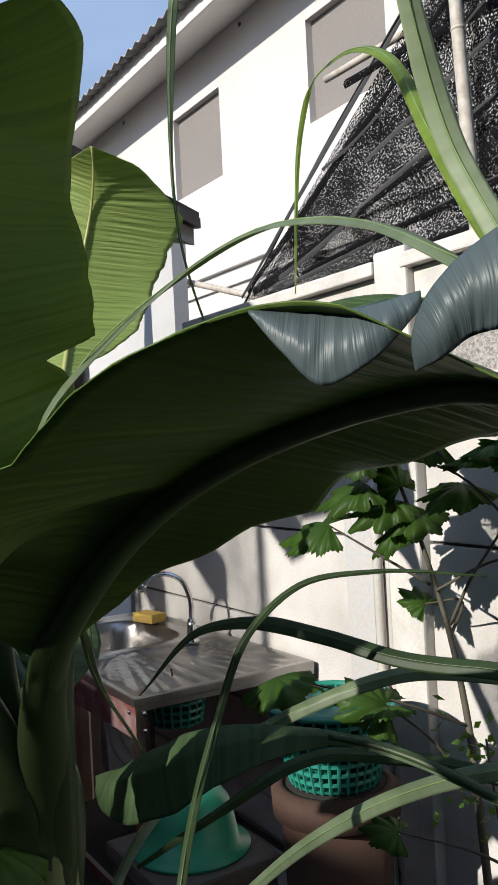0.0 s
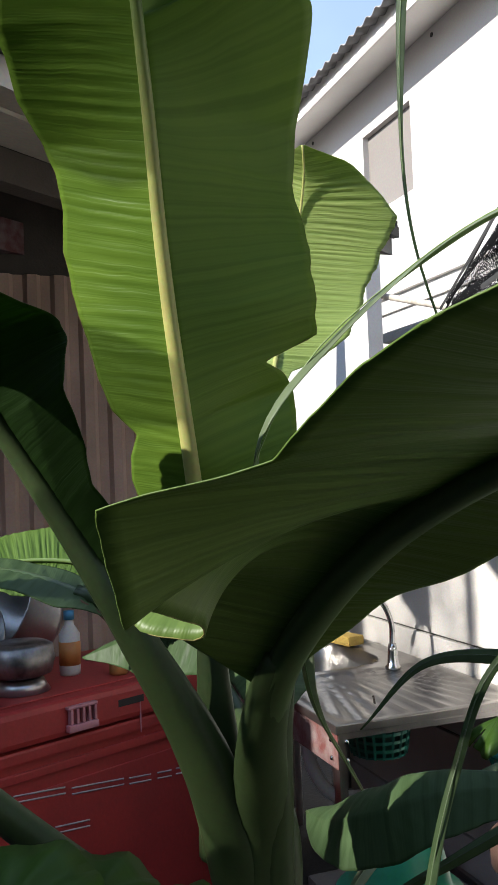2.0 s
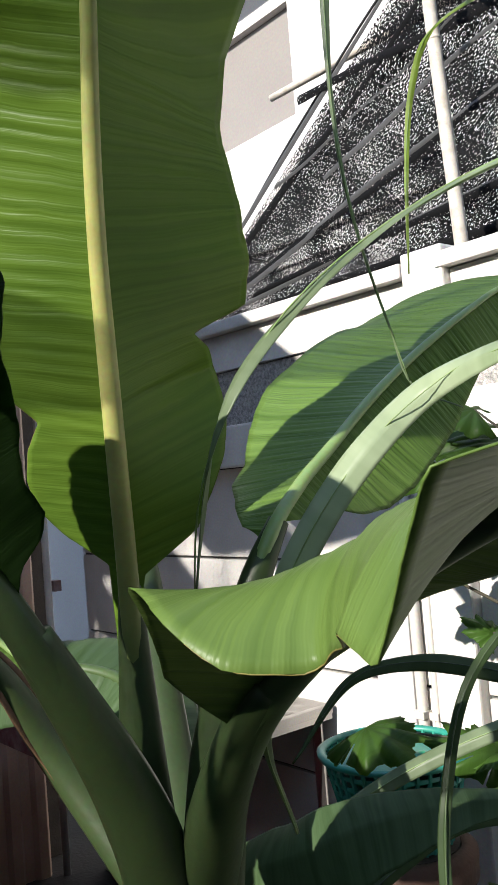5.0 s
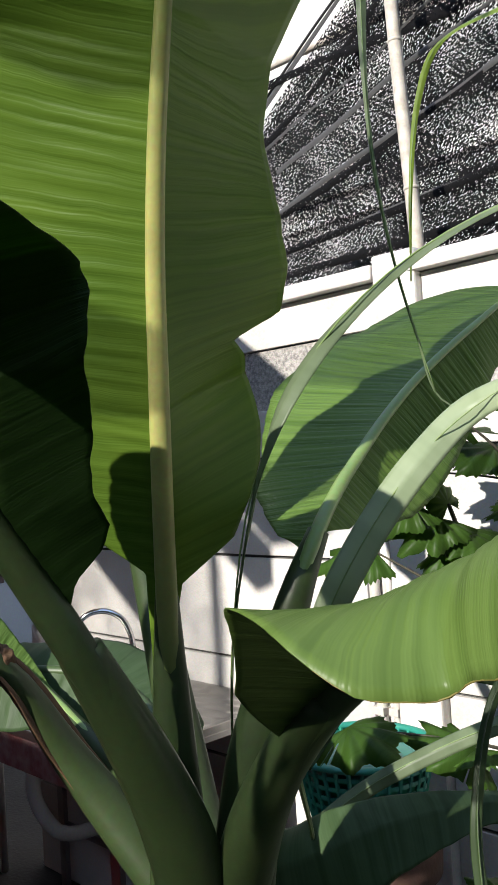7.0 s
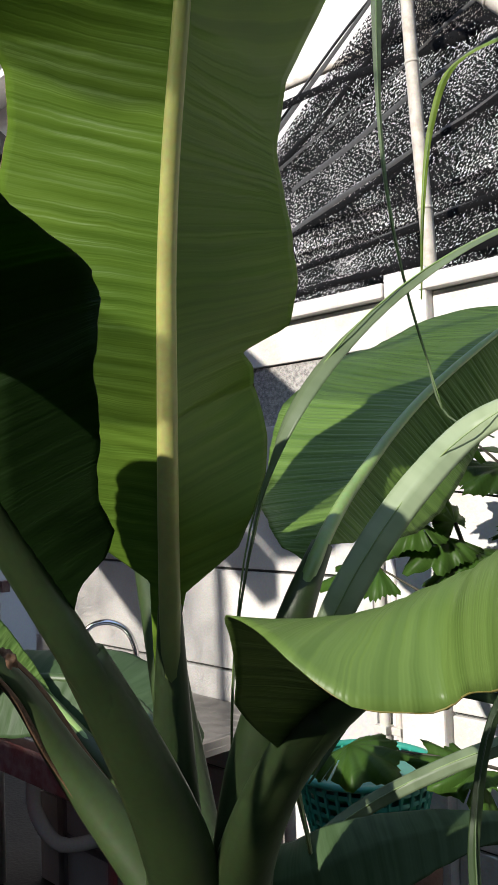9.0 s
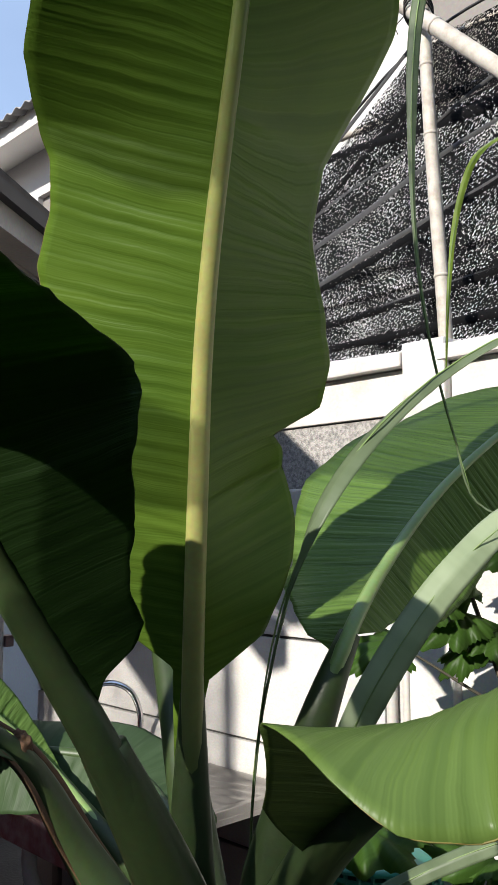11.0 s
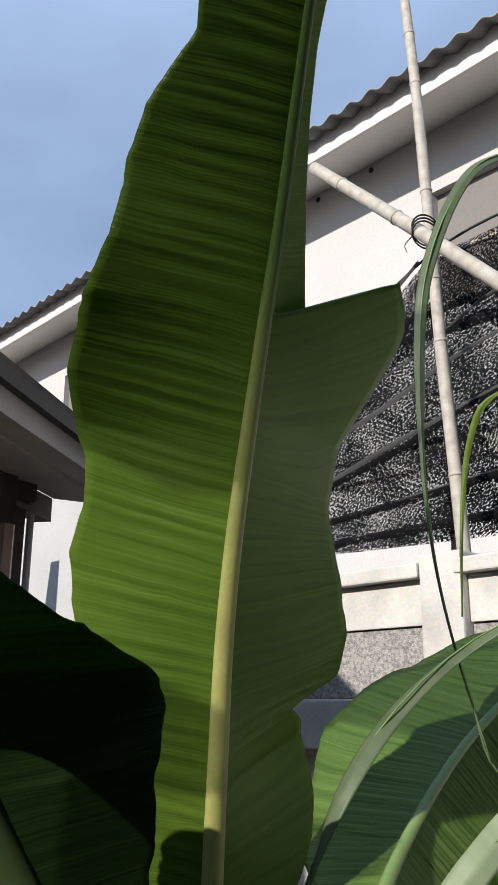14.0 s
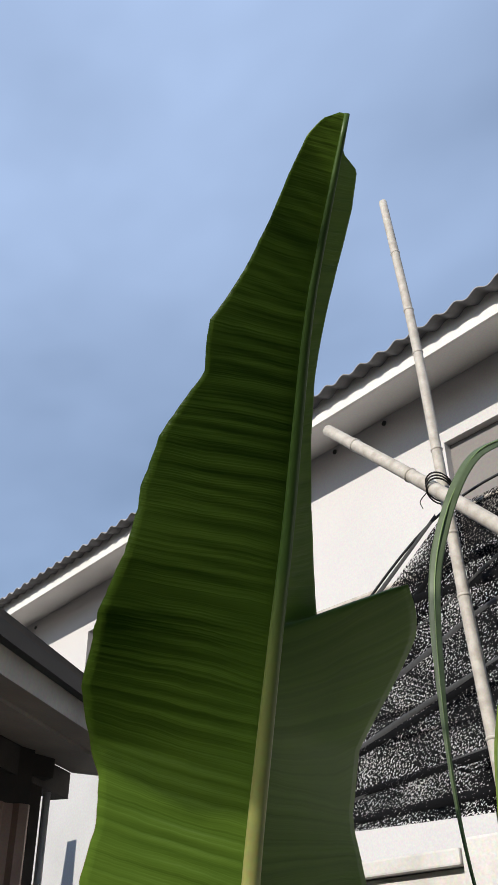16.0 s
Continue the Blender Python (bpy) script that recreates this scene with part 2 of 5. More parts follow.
M_BAMBOO_END = mat("bamboo_cut", (0.22, 0.17, 0.12), 0.9, scale=60)
M_WIRE = mat("tie_wire", (0.05, 0.045, 0.04), 0.6, metal=0.5, scale=80)
M_STEEL = mat("stainless_steel", (0.42, 0.405, 0.39), 0.28, metal=0.95, spots=(0.24, 0.23, 0.22), scale=9, fine=250, bump=0.06, amount=0.6)
M_CHROME = mat("chrome", (0.75, 0.75, 0.75), 0.12, metal=1.0, spots=(0.6, 0.6, 0.6), scale=30, bump=0.02)
M_RUST = mat("rusty_apron", (0.17, 0.055, 0.05), 0.6, metal=0.2, spots=(0.33, 0.29, 0.28), scale=22, fine=150, bump=0.3, amount=0.6)
M_SPONGE = mat("sponge", (0.62, 0.42, 0.10), 0.95, spots=(0.48, 0.30, 0.07), scale=50, fine=260, bump=0.8)
M_GREEN = mat("green_plastic", (0.02, 0.30, 0.16), 0.38, spots=(0.02, 0.24, 0.13), scale=10, bump=0.04)
M_TEAL = mat("teal_plastic", (0.025, 0.25, 0.19), 0.42, spots=(0.02, 0.20, 0.15), scale=12, bump=0.04)
M_TERRA = mat("terracotta", (0.075, 0.036, 0.024), 0.85, spots=(0.04, 0.022, 0.017), scale=14, bump=0.3)
M_RED = mat("faded_red_plastic", (0.46, 0.040, 0.036), 0.5, spots=(0.33, 0.032, 0.03), scale=5, fine=90, bump=0.12, amount=0.7)
M_RED_PALE = mat("pale_red_plastic", (0.62, 0.26, 0.28), 0.5, scale=20, bump=0.05)
M_CHALK = mat("white_marker", (0.55, 0.50, 0.49), 0.9, scale=60)
M_ALU = mat("scorched_aluminium", (0.42, 0.41, 0.40), 0.4, metal=0.9, spots=(0.05, 0.045, 0.04), scale=16, fine=120, bump=0.12, amount=0.8)
M_ALU_CLEAN = mat("dull_aluminium", (0.60, 0.60, 0.60), 0.32, metal=0.9, spots=(0.42, 0.42, 0.42), scale=14, bump=0.06)
M_BLACK = mat("black_plastic", (0.018, 0.018, 0.018), 0.5, scale=20, bump=0.05)
M_BLUE = mat("blue_plastic", (0.05, 0.25, 0.42), 0.4, scale=20, bump=0.05)
M_ORANGE = mat("orange_label", (0.52, 0.20, 0.05), 0.5, scale=30, bump=0.05)
M_BROWN = mat("brown_metal_sheet", (0.58, 0.39, 0.29), 0.6, metal=0.05, spots=(0.42, 0.28, 0.20), scale=4, fine=120, bump=0.12, amount=0.8)
M_DARKWOOD = mat("dark_timber", (0.095, 0.078, 0.062), 0.8, spots=(0.05, 0.04, 0.032), scale=10, fine=120, bump=0.3)
M_SOFFIT = mat("grey_soffit_board", (0.64, 0.59, 0.50), 0.85, spots=(0.46, 0.42, 0.36), scale=4, fine=80, bump=0.15, amount=0.7)
M_GREYWALL = mat("grey_render", (0.55, 0.54, 0.53), 0.9, spots=(0.45, 0.44, 0.43), scale=3, fine=90, bump=0.15)
M_PVC = mat("grey_pvc", (0.60, 0.57, 0.53), 0.5, spots=(0.45, 0.42, 0.38), scale=10, bump=0.06)
# dark render of the added walls, keeps bounced light low
M_SHADE_WALL = mat("shade_wall_render", (0.24, 0.23, 0.21), 0.9, spots=(0.18, 0.17, 0.155), scale=2)
M_CLOTH = mat("yellowed_sack", (0.30, 0.25, 0.14), 0.9, spots=(0.36, 0.27, 0.12), scale=18, fine=160, bump=0.5)


def net_mat(name, open_part):
    """Woven black shade cloth: small openings between the tapes let the light through."""
    m = bpy.data.materials.new(name)
    m.use_nodes = True
    t = m.node_tree
    b, out = t.nodes["Principled BSDF"], t.nodes["Material Output"]
    b.inputs["Base Color"].default_value, b.inputs["Roughness"].default_value = (0.0045, 0.0045, 0.005, 1), 0.8
    b.inputs["Specular IOR Level"].default_value = 0.06
    uv = t.nodes.new("ShaderNodeUVMap")
    uv.uv_map = "blade"
    mp = t.nodes.new("ShaderNodeMapping")
    mp.inputs["Scale"].default_value = (90.0, 180.0, 1.0)
    ro = t.nodes.new("ShaderNodeMapping")
    ro.inputs["Rotation"].default_value = (0, 0, -0.62)
    t.links.new(uv.outputs["UV"], ro.inputs["Vector"])
    t.links.new(ro.outputs["Vector"], mp.inputs["Vector"])
    wob = t.nodes.new("ShaderNodeTexNoise")
    wob.inputs["Scale"].default_value, wob.inputs["Detail"].default_value = 24.0, 3.0
    t.links.new(uv.outputs["UV"], wob.inputs["Vector"])
    n = t.nodes.new("ShaderNodeTexNoise")
    n.inputs["Scale"].default_value, n.inputs["Detail"].default_value = 1.0, 1.0
    t.links.new(mp.outputs["Vector"], n.inputs["Vector"])
    big = t.nodes.new("ShaderNodeTexNoise")
    big.inputs["Scale"].default_value, big.inputs["Detail"].default_value = 5.0, 4.0
    t.links.new(uv.outputs["UV"], big.inputs["Vector"])
    add = t.nodes.new("ShaderNodeMath")
    add.operation = "MULTIPLY_ADD"
    add.inputs[1].default_value = 0.30
    t.links.new(big.outputs["Fac"], add.inputs[0])
    t.links.new(n.outputs["Fac"], add.inputs[2])
    r = t.nodes.new("ShaderNodeValToRGB")
    r.color_ramp.elements[0].position, r.color_ramp.elements[1].position = 0.648 - open_part, 0.668 - open_part
    t.links.new(add.outputs[0], r.inputs["Fac"])
    tp = t.nodes.new("ShaderNodeBsdfTransparent")
    ms = t.nodes.new("ShaderNodeMixShader")
    t.links.new(r.outputs["Color"], ms.inputs[0])
    t.links.new(b.outputs[0], ms.inputs[1])
    t.links.new(tp.outputs[0], ms.inputs[2])
    t.links.new(ms.outputs[0], out.inputs["Surface"])
    return m


M_NET = net_mat("shade_cloth", -0.030)
M_NET_DENSE = net_mat("shade_cloth_folded", -0.14)
# half-open mesh of the added, unseen sun screen
M_SCREEN_MESH = net_mat("sun_screen_mesh", 0.012)
M_NET_TAPE = mat("grey_net_tape", (0.040, 0.040, 0.040), 0.7, spots=(0.016, 0.016, 0.016), scale=60, fine=300, bump=0.3)


def gapped_leaf_mat(name, base, open_share):
    """A leaf added as a shade caster: fine gaps let part of the sun pass."""
    m = leaf_mat(name, base, (0.10, 0.26, 0.004))
    t = m.node_tree
    out = t.nodes["Material Output"]
    last = out.inputs["Surface"].links[0].from_socket
    co = t.nodes.new("ShaderNodeTexCoord")
    n = t.nodes.new("ShaderNodeTexNoise")
    n.inputs["Scale"].default_value, n.inputs["Detail"].default_value = 2200.0, 0.0
    t.links.new(co.outputs["Object"], n.inputs["Vector"])
    r = t.nodes.new("ShaderNodeValToRGB")
    r.color_ramp.elements[0].position, r.color_ramp.elements[1].position = 0.62 - 0.25 * open_share, 0.63 - 0.25 * open_share
    t.links.new(n.outputs["Fac"], r.inputs["Fac"])
    tp, ms = t.nodes.new("ShaderNodeBsdfTransparent"), t.nodes.new("ShaderNodeMixShader")
    t.links.new(r.outputs["Color"], ms.inputs[0])
    t.links.new(last, ms.inputs[1])
    t.links.new(tp.outputs[0], ms.inputs[2])
    t.links.new(ms.outputs[0], out.inputs["Surface"])
    return m


M_SHADE_LEAF = gapped_leaf_mat("banana_shade_leaf", (0.05, 0.11, 0.012), 0.74)


# ---- building helpers ----
def empty(name, at=(0, 0, 0), label="", category="", group="", kind=""):
    ob = new(name)
    ob.location = at
    ob.empty_display_size = 0.05
    return tagged(ob, label, category, group, kind)


def bm_object(name, bm, material, parent=None, label="", smooth=False, mods=None):
    """Links a bmesh as one mesh; with a parent it becomes that thing's part (coordinates stay in the world)."""
    me = bpy.data.meshes.new(name)
    bm.to_mesh(me)
    bm.free()
    for mm in (material if isinstance(material, (list, tuple)) else [material]):
        me.materials.append(mm)
    if smooth:
        for p in me.polygons:
            p.use_smooth = True
    ob = new(name, me)
    if parent is not None:
        ob.parent = parent
        up = parent
        base = Vector((0, 0, 0))
        while up is not None:
            base += up.location
            up = up.parent
        ob.location = -base
    if label:
        ob["label"] = label
    return ob


def part(name, bm, material, parent, label="", smooth=False):
    return bm_object(name, bm, material, parent, label, smooth)


def box(x0, x1, y0, y1, z0, z1, bevel=0.0, bm=None, turn=None):
    fresh = bmesh.new()
    bmesh.ops.create_cube(fresh, size=1)
    bmesh.ops.scale(fresh, vec=(x1 - x0, y1 - y0, z1 - z0), verts=fresh.verts)
    if bevel:
        bmesh.ops.bevel(fresh, geom=list(fresh.edges), offset=bevel, segments=2, affect="EDGES", profile=0.6)
    bmesh.ops.translate(fresh, vec=((x0 + x1) / 2, (y0 + y1) / 2, (z0 + z1) / 2), verts=fresh.verts)
    if turn is not None:
        bmesh.ops.transform(fresh, matrix=turn, verts=fresh.verts)
    if bm is None:
        return fresh
    me = bpy.data.meshes.new("tmp")
    fresh.to_mesh(me)
    fresh.free()
    bm.from_mesh(me)
    bpy.data.meshes.remove(me)
    return bm


def curve_points(P, n):
    """Smooth curve through control points, n even samples."""
    P = np.array(P, float)
    m = len(P)
    d = np.r_[0, np.cumsum(np.linalg.norm(np.diff(P, axis=0), axis=1))]
    d /= d[-1]
    T = np.gradient(P, d, axis=0) if m > 2 else np.repeat((P[1] - P[0])[None], m, 0)
    out = []
    for v in np.linspace(0, 1, n):
        i = min(max(int(np.searchsorted(d, v)) - 1, 0), m - 2)
        h = d[i + 1] - d[i]
        x = (v - d[i]) / h
        out.append((2 * x**3 - 3 * x**2 + 1) * P[i] + (x**3 - 2 * x * x + x) * h * T[i] + (3 * x * x - 2 * x**3) * P[i + 1] + (x**3 - x * x) * h * T[i + 1])
    return np.array(out)


def frames_along(M, face):
    T = np.gradient(M, axis=0)
    T /= np.linalg.norm(T, axis=1)[:, None]
    F = np.array(face, float)
    if F.ndim == 1:
        F = np.repeat(F[None], len(M), 0)
    N = F - T * np.sum(T * F, axis=1)[:, None]
    N /= np.linalg.norm(N, axis=1)[:, None]
    return T, N, np.cross(T, N)


def tube(P, radii, sides=10, n=24, face=(0.3, -0.8, 0.5), flat=1.0, bm=None, caps=True):
    """A tapered, closed tube along control points; flat squeezes it along the face direction."""
    M = curve_points(P, n)
    T, N, B = frames_along(M, face)
    r = np.interp(np.linspace(0, 1, n), np.linspace(0, 1, len(radii)), radii)
    bm = bm or bmesh.new()
    rings = []
    for i in range(n):
        ring = []
        for k in range(sides):
            a = 2 * math.pi * k / sides
            ring.append(bm.verts.new(M[i] + r[i] * (math.cos(a) * B[i] + flat * math.sin(a) * N[i])))
        rings.append(ring)
    for i in range(n - 1):
        for k in range(sides):
            bm.faces.new((rings[i][k], rings[i][(k + 1) % sides], rings[i + 1][(k + 1) % sides], rings[i + 1][k]))
    if caps:
        bm.faces.new(rings[0][::-1])
        bm.faces.new(rings[-1])
    return bm


def lathe(profile, sides=32, at=(0, 0, 0), turn=None):
    """A turned shape from (radius, height) pairs."""
    bm = bmesh.new()
    rings = []
    for r, z in profile:
        rings.append([bm.verts.new((r * math.cos(2 * math.pi * k / sides), r * math.sin(2 * math.pi * k / sides), z)) for k in range(sides)])
    for a, b in zip(rings, rings[1:]):
        for k in range(sides):
            bm.faces.new((a[k], a[(k + 1) % sides], b[(k + 1) % sides], b[k]))
    if profile[0][0] > 0.001:
        bm.faces.new(rings[0][::-1])
    if profile[-1][0] > 0.001:
        bm.faces.new(rings[-1])
    m = Matrix.Translation(at) @ (turn or Matrix.Identity(4))
    bmesh.ops.transform(bm, matrix=m, verts=bm.verts)
    bmesh.ops.remove_doubles(bm, verts=bm.verts, dist=0.0004)
    return bm


EDGES = {}


def blade(mid, face, stations, n=90, across=12, ripple=0.002, wave=0.004, seed=0, ripples=46, uneven=0.0, fold=None, sweep=None):
    """A leaf blade along a midrib. Stations: (s, width left, width right, angle left, angle right, bend left, bend right);
    angles lift the halves towards the face (degrees), bends curl them further over their width.
    fold(s) gives a share of the right half and an angle by which the rest turns; sweep(s) draws the right half along the rib."""
    M = curve_points(mid, n)
    T, N, B = frames_along(M, face)
    L = np.r_[0, np.cumsum(np.linalg.norm(np.diff(M, axis=0), axis=1))]
    st = np.array(stations, float)
    s = np.linspace(0, 1, n)
    col = [np.interp(s, st[:, 0], st[:, k]) for k in range(1, 7)]
    rnd = random.Random(seed)
    ph = [rnd.uniform(0, 6.28) for _ in range(6)]
    bm = bmesh.new()
    layer = bm.loops.layers.uv.new("blade")
    rows = []
    f = np.linspace(0, 1, across + 1)
    uvs = {}
    for i in range(n):
        row = []
        for side in (-1, 1):
            w, a, c = (col[0][i], col[2][i], col[4][i]) if side < 0 else (col[1][i], col[3][i], col[5][i])
            if uneven:
                w *= 1 + uneven * (noise.noise((s[i] * 26, seed + 3.1, side * 5.0)) + 0.5 * noise.noise((s[i] * 75, seed + 7.7, side * 5.0)) + 0.25 * noise.noise((s[i] * 190, seed, side * 5.0)))
            pos = np.array(M[i])
            line = [pos.copy()]
            for k in range(across):
                fm = (f[k] + f[k + 1]) / 2
                th = a + c * fm
                if fold and side > 0:
                    share, turn_by = fold(s[i])
                    th += turn_by * min(1, max(0, (fm - share) / 0.08))
                th = radians(th)
                pos = pos + w / across * (math.cos(th) * side * B[i] + math.sin(th) * N[i])
                fk = f[k + 1]
                lean_s = s[i] * ripples - fk * 1.1
                rip = ripple * math.sin(6.2832 * lean_s + 1.3 * math.sin(lean_s * 1.7 + ph[2])) * math.sin(3.1416 * min(1, fk * 1.15)) * min(1, w / 0.06)
                edge = wave * fk * fk * (math.sin(s[i] * 21 + ph[side + 1]) + 0.6 * math.sin(s[i] * 47 + ph[side + 2])) * min(1, w / 0.06)
                q = pos + N[i] * (rip + edge)
                if sweep and side > 0:
                    q = q + T[i] * sweep(s[i]) * fk * w
                line.append(q)
            if side < 0:
                row += [(p, -f[k] * w) for k, p in list(enumerate(line))[:0:-1]]
            else:
                row += [(p, f[k] * w) for k, p in enumerate(line)]
        vs = []
        for p, u in row:
            v = bm.verts.new(p)
            uvs[v] = (u, L[i])
            vs.append(v)
        rows.append(vs)
    EDGES[seed] = ([tuple(r[0].co) for r in rows], [tuple(r[-1].co) for r in rows])
    for i in range(n - 1):
        for k in range(2 * across):
            fc = bm.faces.new((rows[i][k], rows[i][k + 1], rows[i + 1][k + 1], rows[i + 1][k]))
            fc.smooth = True
            for lp in fc.loops:
                lp[layer].uv = uvs[lp.vert]
    return bm


def leaf_part(name, bm, material, parent, label="", thick=0.0009):
    ob = part(name, bm, material, parent, label, True)
    so = ob.modifiers.new("thickness", "SOLIDIFY")
    so.thickness, so.offset = thick, 0.0
    return ob


# ---- ground and fence wall ----
W = 2.17                      # front face of the fence wall
bm = bmesh.new()
bmesh.ops.create_grid(bm, x_segments=60, y_segments=60, size=300)
for v in bm.verts:
    if abs(v.co.x) < 60 and abs(v.co.y) < 60:
        v.co.z = 0.0
tagged(bm_object("ground", bm, M_GROUND), "dark damp soil ground of the yard", "ground", kind="structure")

wall = tagged(bm_object("wall_fence", box(-2.09, 3.0, W + 0.012, W + 0.10, 1.409, 1.80, 0, box(-2.74, 3.0, W + 0.012, W + 0.10, 0, 1.41)), M_JOINT), "white painted concrete panel fence wall, stained and weathered", "wall", kind="structure")
COURSES = [(0.0, 0.305), (0.313, 0.585), (0.593, 0.865), (0.873, 1.145), (1.153, 1.408)]
for x0, x1 in ((-2.74, -1.104), (-0.986, 0.62), (0.76, 3.0)):
    for z0, z1 in COURSES:
        part("panel", box(x0, x1, W, W + 0.03, z0, z1, 0.003), M_WALL, wall)
    part("ledge", box(x0, x1, W - 0.045, W + 0.03, 1.411, 1.529, 0.006), M_WALL_UP, wall, "white ledge with dark drip stains")
    a0 = max(x0, -2.09)
    part("aggregate_panel", box(a0, x1, W + 0.004, W + 0.03, 1.531, 1.69, 0.002), M_ROUGH, wall, "rough exposed aggregate band")
    part("upper_band", box(a0, x1, W - 0.006, W + 0.03, 1.692, 1.797, 0.003), M_WALL_UP, wall)
    part("coping", box(a0 - 0.02, x1, W - 0.035, W + 0.13, 1.799, 1.834, 0.005), M_WALL_UP, wall, "grey concrete coping")
for x0 in (-1.102, 0.625):
    part("pilaster", box(x0, x0 + 0.114, W - 0.03, W + 0.06, 0, 1.852, 0.006), M_WALL_UP, wall, "square concrete pilaster")
# plain grey strip laid over the panels
part("grey_strip", box(-1.295, -1.185, W - 0.012, W - 0.001, 0, 1.408, 0.003), M_GREYWALL, wall, "grey strip beside the pipes")


def strip(x, r, z0, z1, y, mat_, label):
    th = empty("wall_pipe", (x, y, z0), label, "pipe", "pipes on the fence wall")
    part("tube", tube([(x, y, z0), (x + 0.004, y, (z0 + z1) / 2), (x, y, z1)], [r, r], 14, 6), mat_, th, "", True)
    for zz in (z0 + 0.25, z0 + 0.8):
        part("clip", box(x - r - 0.004, x + r + 0.004, y - r - 0.003, W, zz, zz + 0.018, 0.002), M_PVC, th, "plastic pipe clip")


strip(-1.164, 0.013, 0.0, 1.42, W - 0.014, M_PVC, "grey plastic water pipe clipped to the wall")
strip(-1.125, 0.009, 0.0, 1.30, W - 0.010, M_PVC, "thin grey conduit pipe beside the pilaster")


# ---- neighbouring house ----
house = empty("neighbour_house", (-6, 6.8, 0), "white two storey house with closed windows and corrugated roof", "house")
FY = 6.78
WIN = [(-17.62, 5.075), (-14.25, 5.075), (-10.88, 5.075), (-7.51, 5.075), (-4.14, 5.075), (-0.77, 5.075)]
WW, WH = 1.355, 1.215
bm = bmesh.new()
edges = [-26.0]
for x, z in WIN:
    edges += [x, x + WW]
edges.append(4.0)
for i in range(len(edges) - 1):
    if i % 2 == 0:
        box(edges[i], edges[i + 1], FY, FY + 0.25, 0, 7.2, 0, bm)
    else:
        box(edges[i], edges[i + 1], FY, FY + 0.25, 0, 5.075, 0, bm)
        box(edges[i], edges[i + 1], FY, FY + 0.25, 5.075 + WH, 7.2, 0, bm)
bmesh.ops.remove_doubles(bm, verts=bm.verts, dist=0.0005)
part("facade", bm, M_FACADE, house, "white painted rendered facade")
for x, z in WIN:
    wn = part("window", box(x, x + WW, FY + 0.09, FY + 0.13, z, z + WH), M_PANEL, house, "closed beige window panel set back in the wall")
    part("sill", box(x, x + WW, FY + 0.003, FY + 0.09, z + 0.001, z + 0.02, 0.004), M_TRIM, wn)
part("string_course", box(-26, 4, FY - 0.07, FY - 0.001, 3.80, 3.92, 0.01), M_TRIM, house)
part("string_course", box(-26, 4, FY - 0.05, FY - 0.001, 3.57, 3.63, 0.01), M_TRIM, house)
# eave: sloping soffit from the wall out to a stepped fascia, tiles reaching over it
EY = 6.10
bm = bmesh.new()
q = [bm.verts.new(c) for c in ((-26, EY + 0.02, 6.785), (4, EY + 0.02, 6.785), (4, FY, 6.975), (-26, FY, 6.975), (-26, EY + 0.02, 6.80), (4, EY + 0.02, 6.80), (4, FY, 6.99), (-26, FY, 6.99))]
for f in ((0, 1, 2, 3), (7, 6, 5, 4), (0, 4, 5, 1), (2, 6, 7, 3), (1, 5, 6, 2), (0, 3, 7, 4)):
    bm.faces.new([q[k] for k in f])
bmesh.ops.recalc_face_normals(bm, faces=bm.faces)
part("soffit", bm, M_TRIM, house, "white boarded soffit")
part("fascia", box(-26, 4, EY - 0.02, EY + 0.018, 6.775, 6.885, 0.004), M_TRIM, house, "white fascia board")
part("fascia", box(-26, 4, EY, EY + 0.018, 6.892, 7.06, 0.002), M_TRIM, house, "upper fascia board under the tiles")
part("shadow_gap", box(-26, 4, EY + 0.004, EY + 0.017, 6.8855, 6.8915), M_JOINT, house)
for x in (-15.8, -12.6, -8.9, -6.15, -5.62, -4.86, -3.2):
    part("vent_hole", lathe([(0.03, 0), (0.03, 0.01)], 12, (x, FY - 0.008, 6.90 if x > -6 else 6.86), Matrix.Rotation(radians(90), 4, "X")), M_BLACK, house)
# corrugated roof sheet, sloping up away from the yard
bm = bmesh.new()
nx, pitch_ = 1200, 0.242
layer_rows = []
for yy, zz in ((5.90, 6.992), (6.5, 7.165), (11.5, 8.60)):
    layer_rows.append([bm.verts.new((-26 + 30 * i / nx, yy, zz + 0.027 * math.sin(2 * math.pi * (30 * i / nx) / pitch_))) for i in range(nx + 1)])
for a, b in zip(layer_rows, layer_rows[1:]):
    for i in range(nx):
        bm.faces.new((a[i], a[i + 1], b[i + 1], b[i])).smooth = True
rf = part("roof", bm, M_ROOF, house, "grey corrugated fibre cement roof sheet")
so = rf.modifiers.new("thickness", "SOLIDIFY")
so.thickness = 0.012


# ---- own house: diagonal lean-to roof, posts and brown sheet wall ----
EA, EB = Vector((-2.79, 2.575, 2.40)), Vector((-1.0, 0.105, 2.40))
along = (EB - EA).normalized()
inward = Vector((along.y, -along.x, 0)) * 1.0
if inward.x > 0:
    inward = -inward
leanto = empty("leanto_roof", EA, "dark lean-to roof with grey soffit boards and metal edge", "roof")


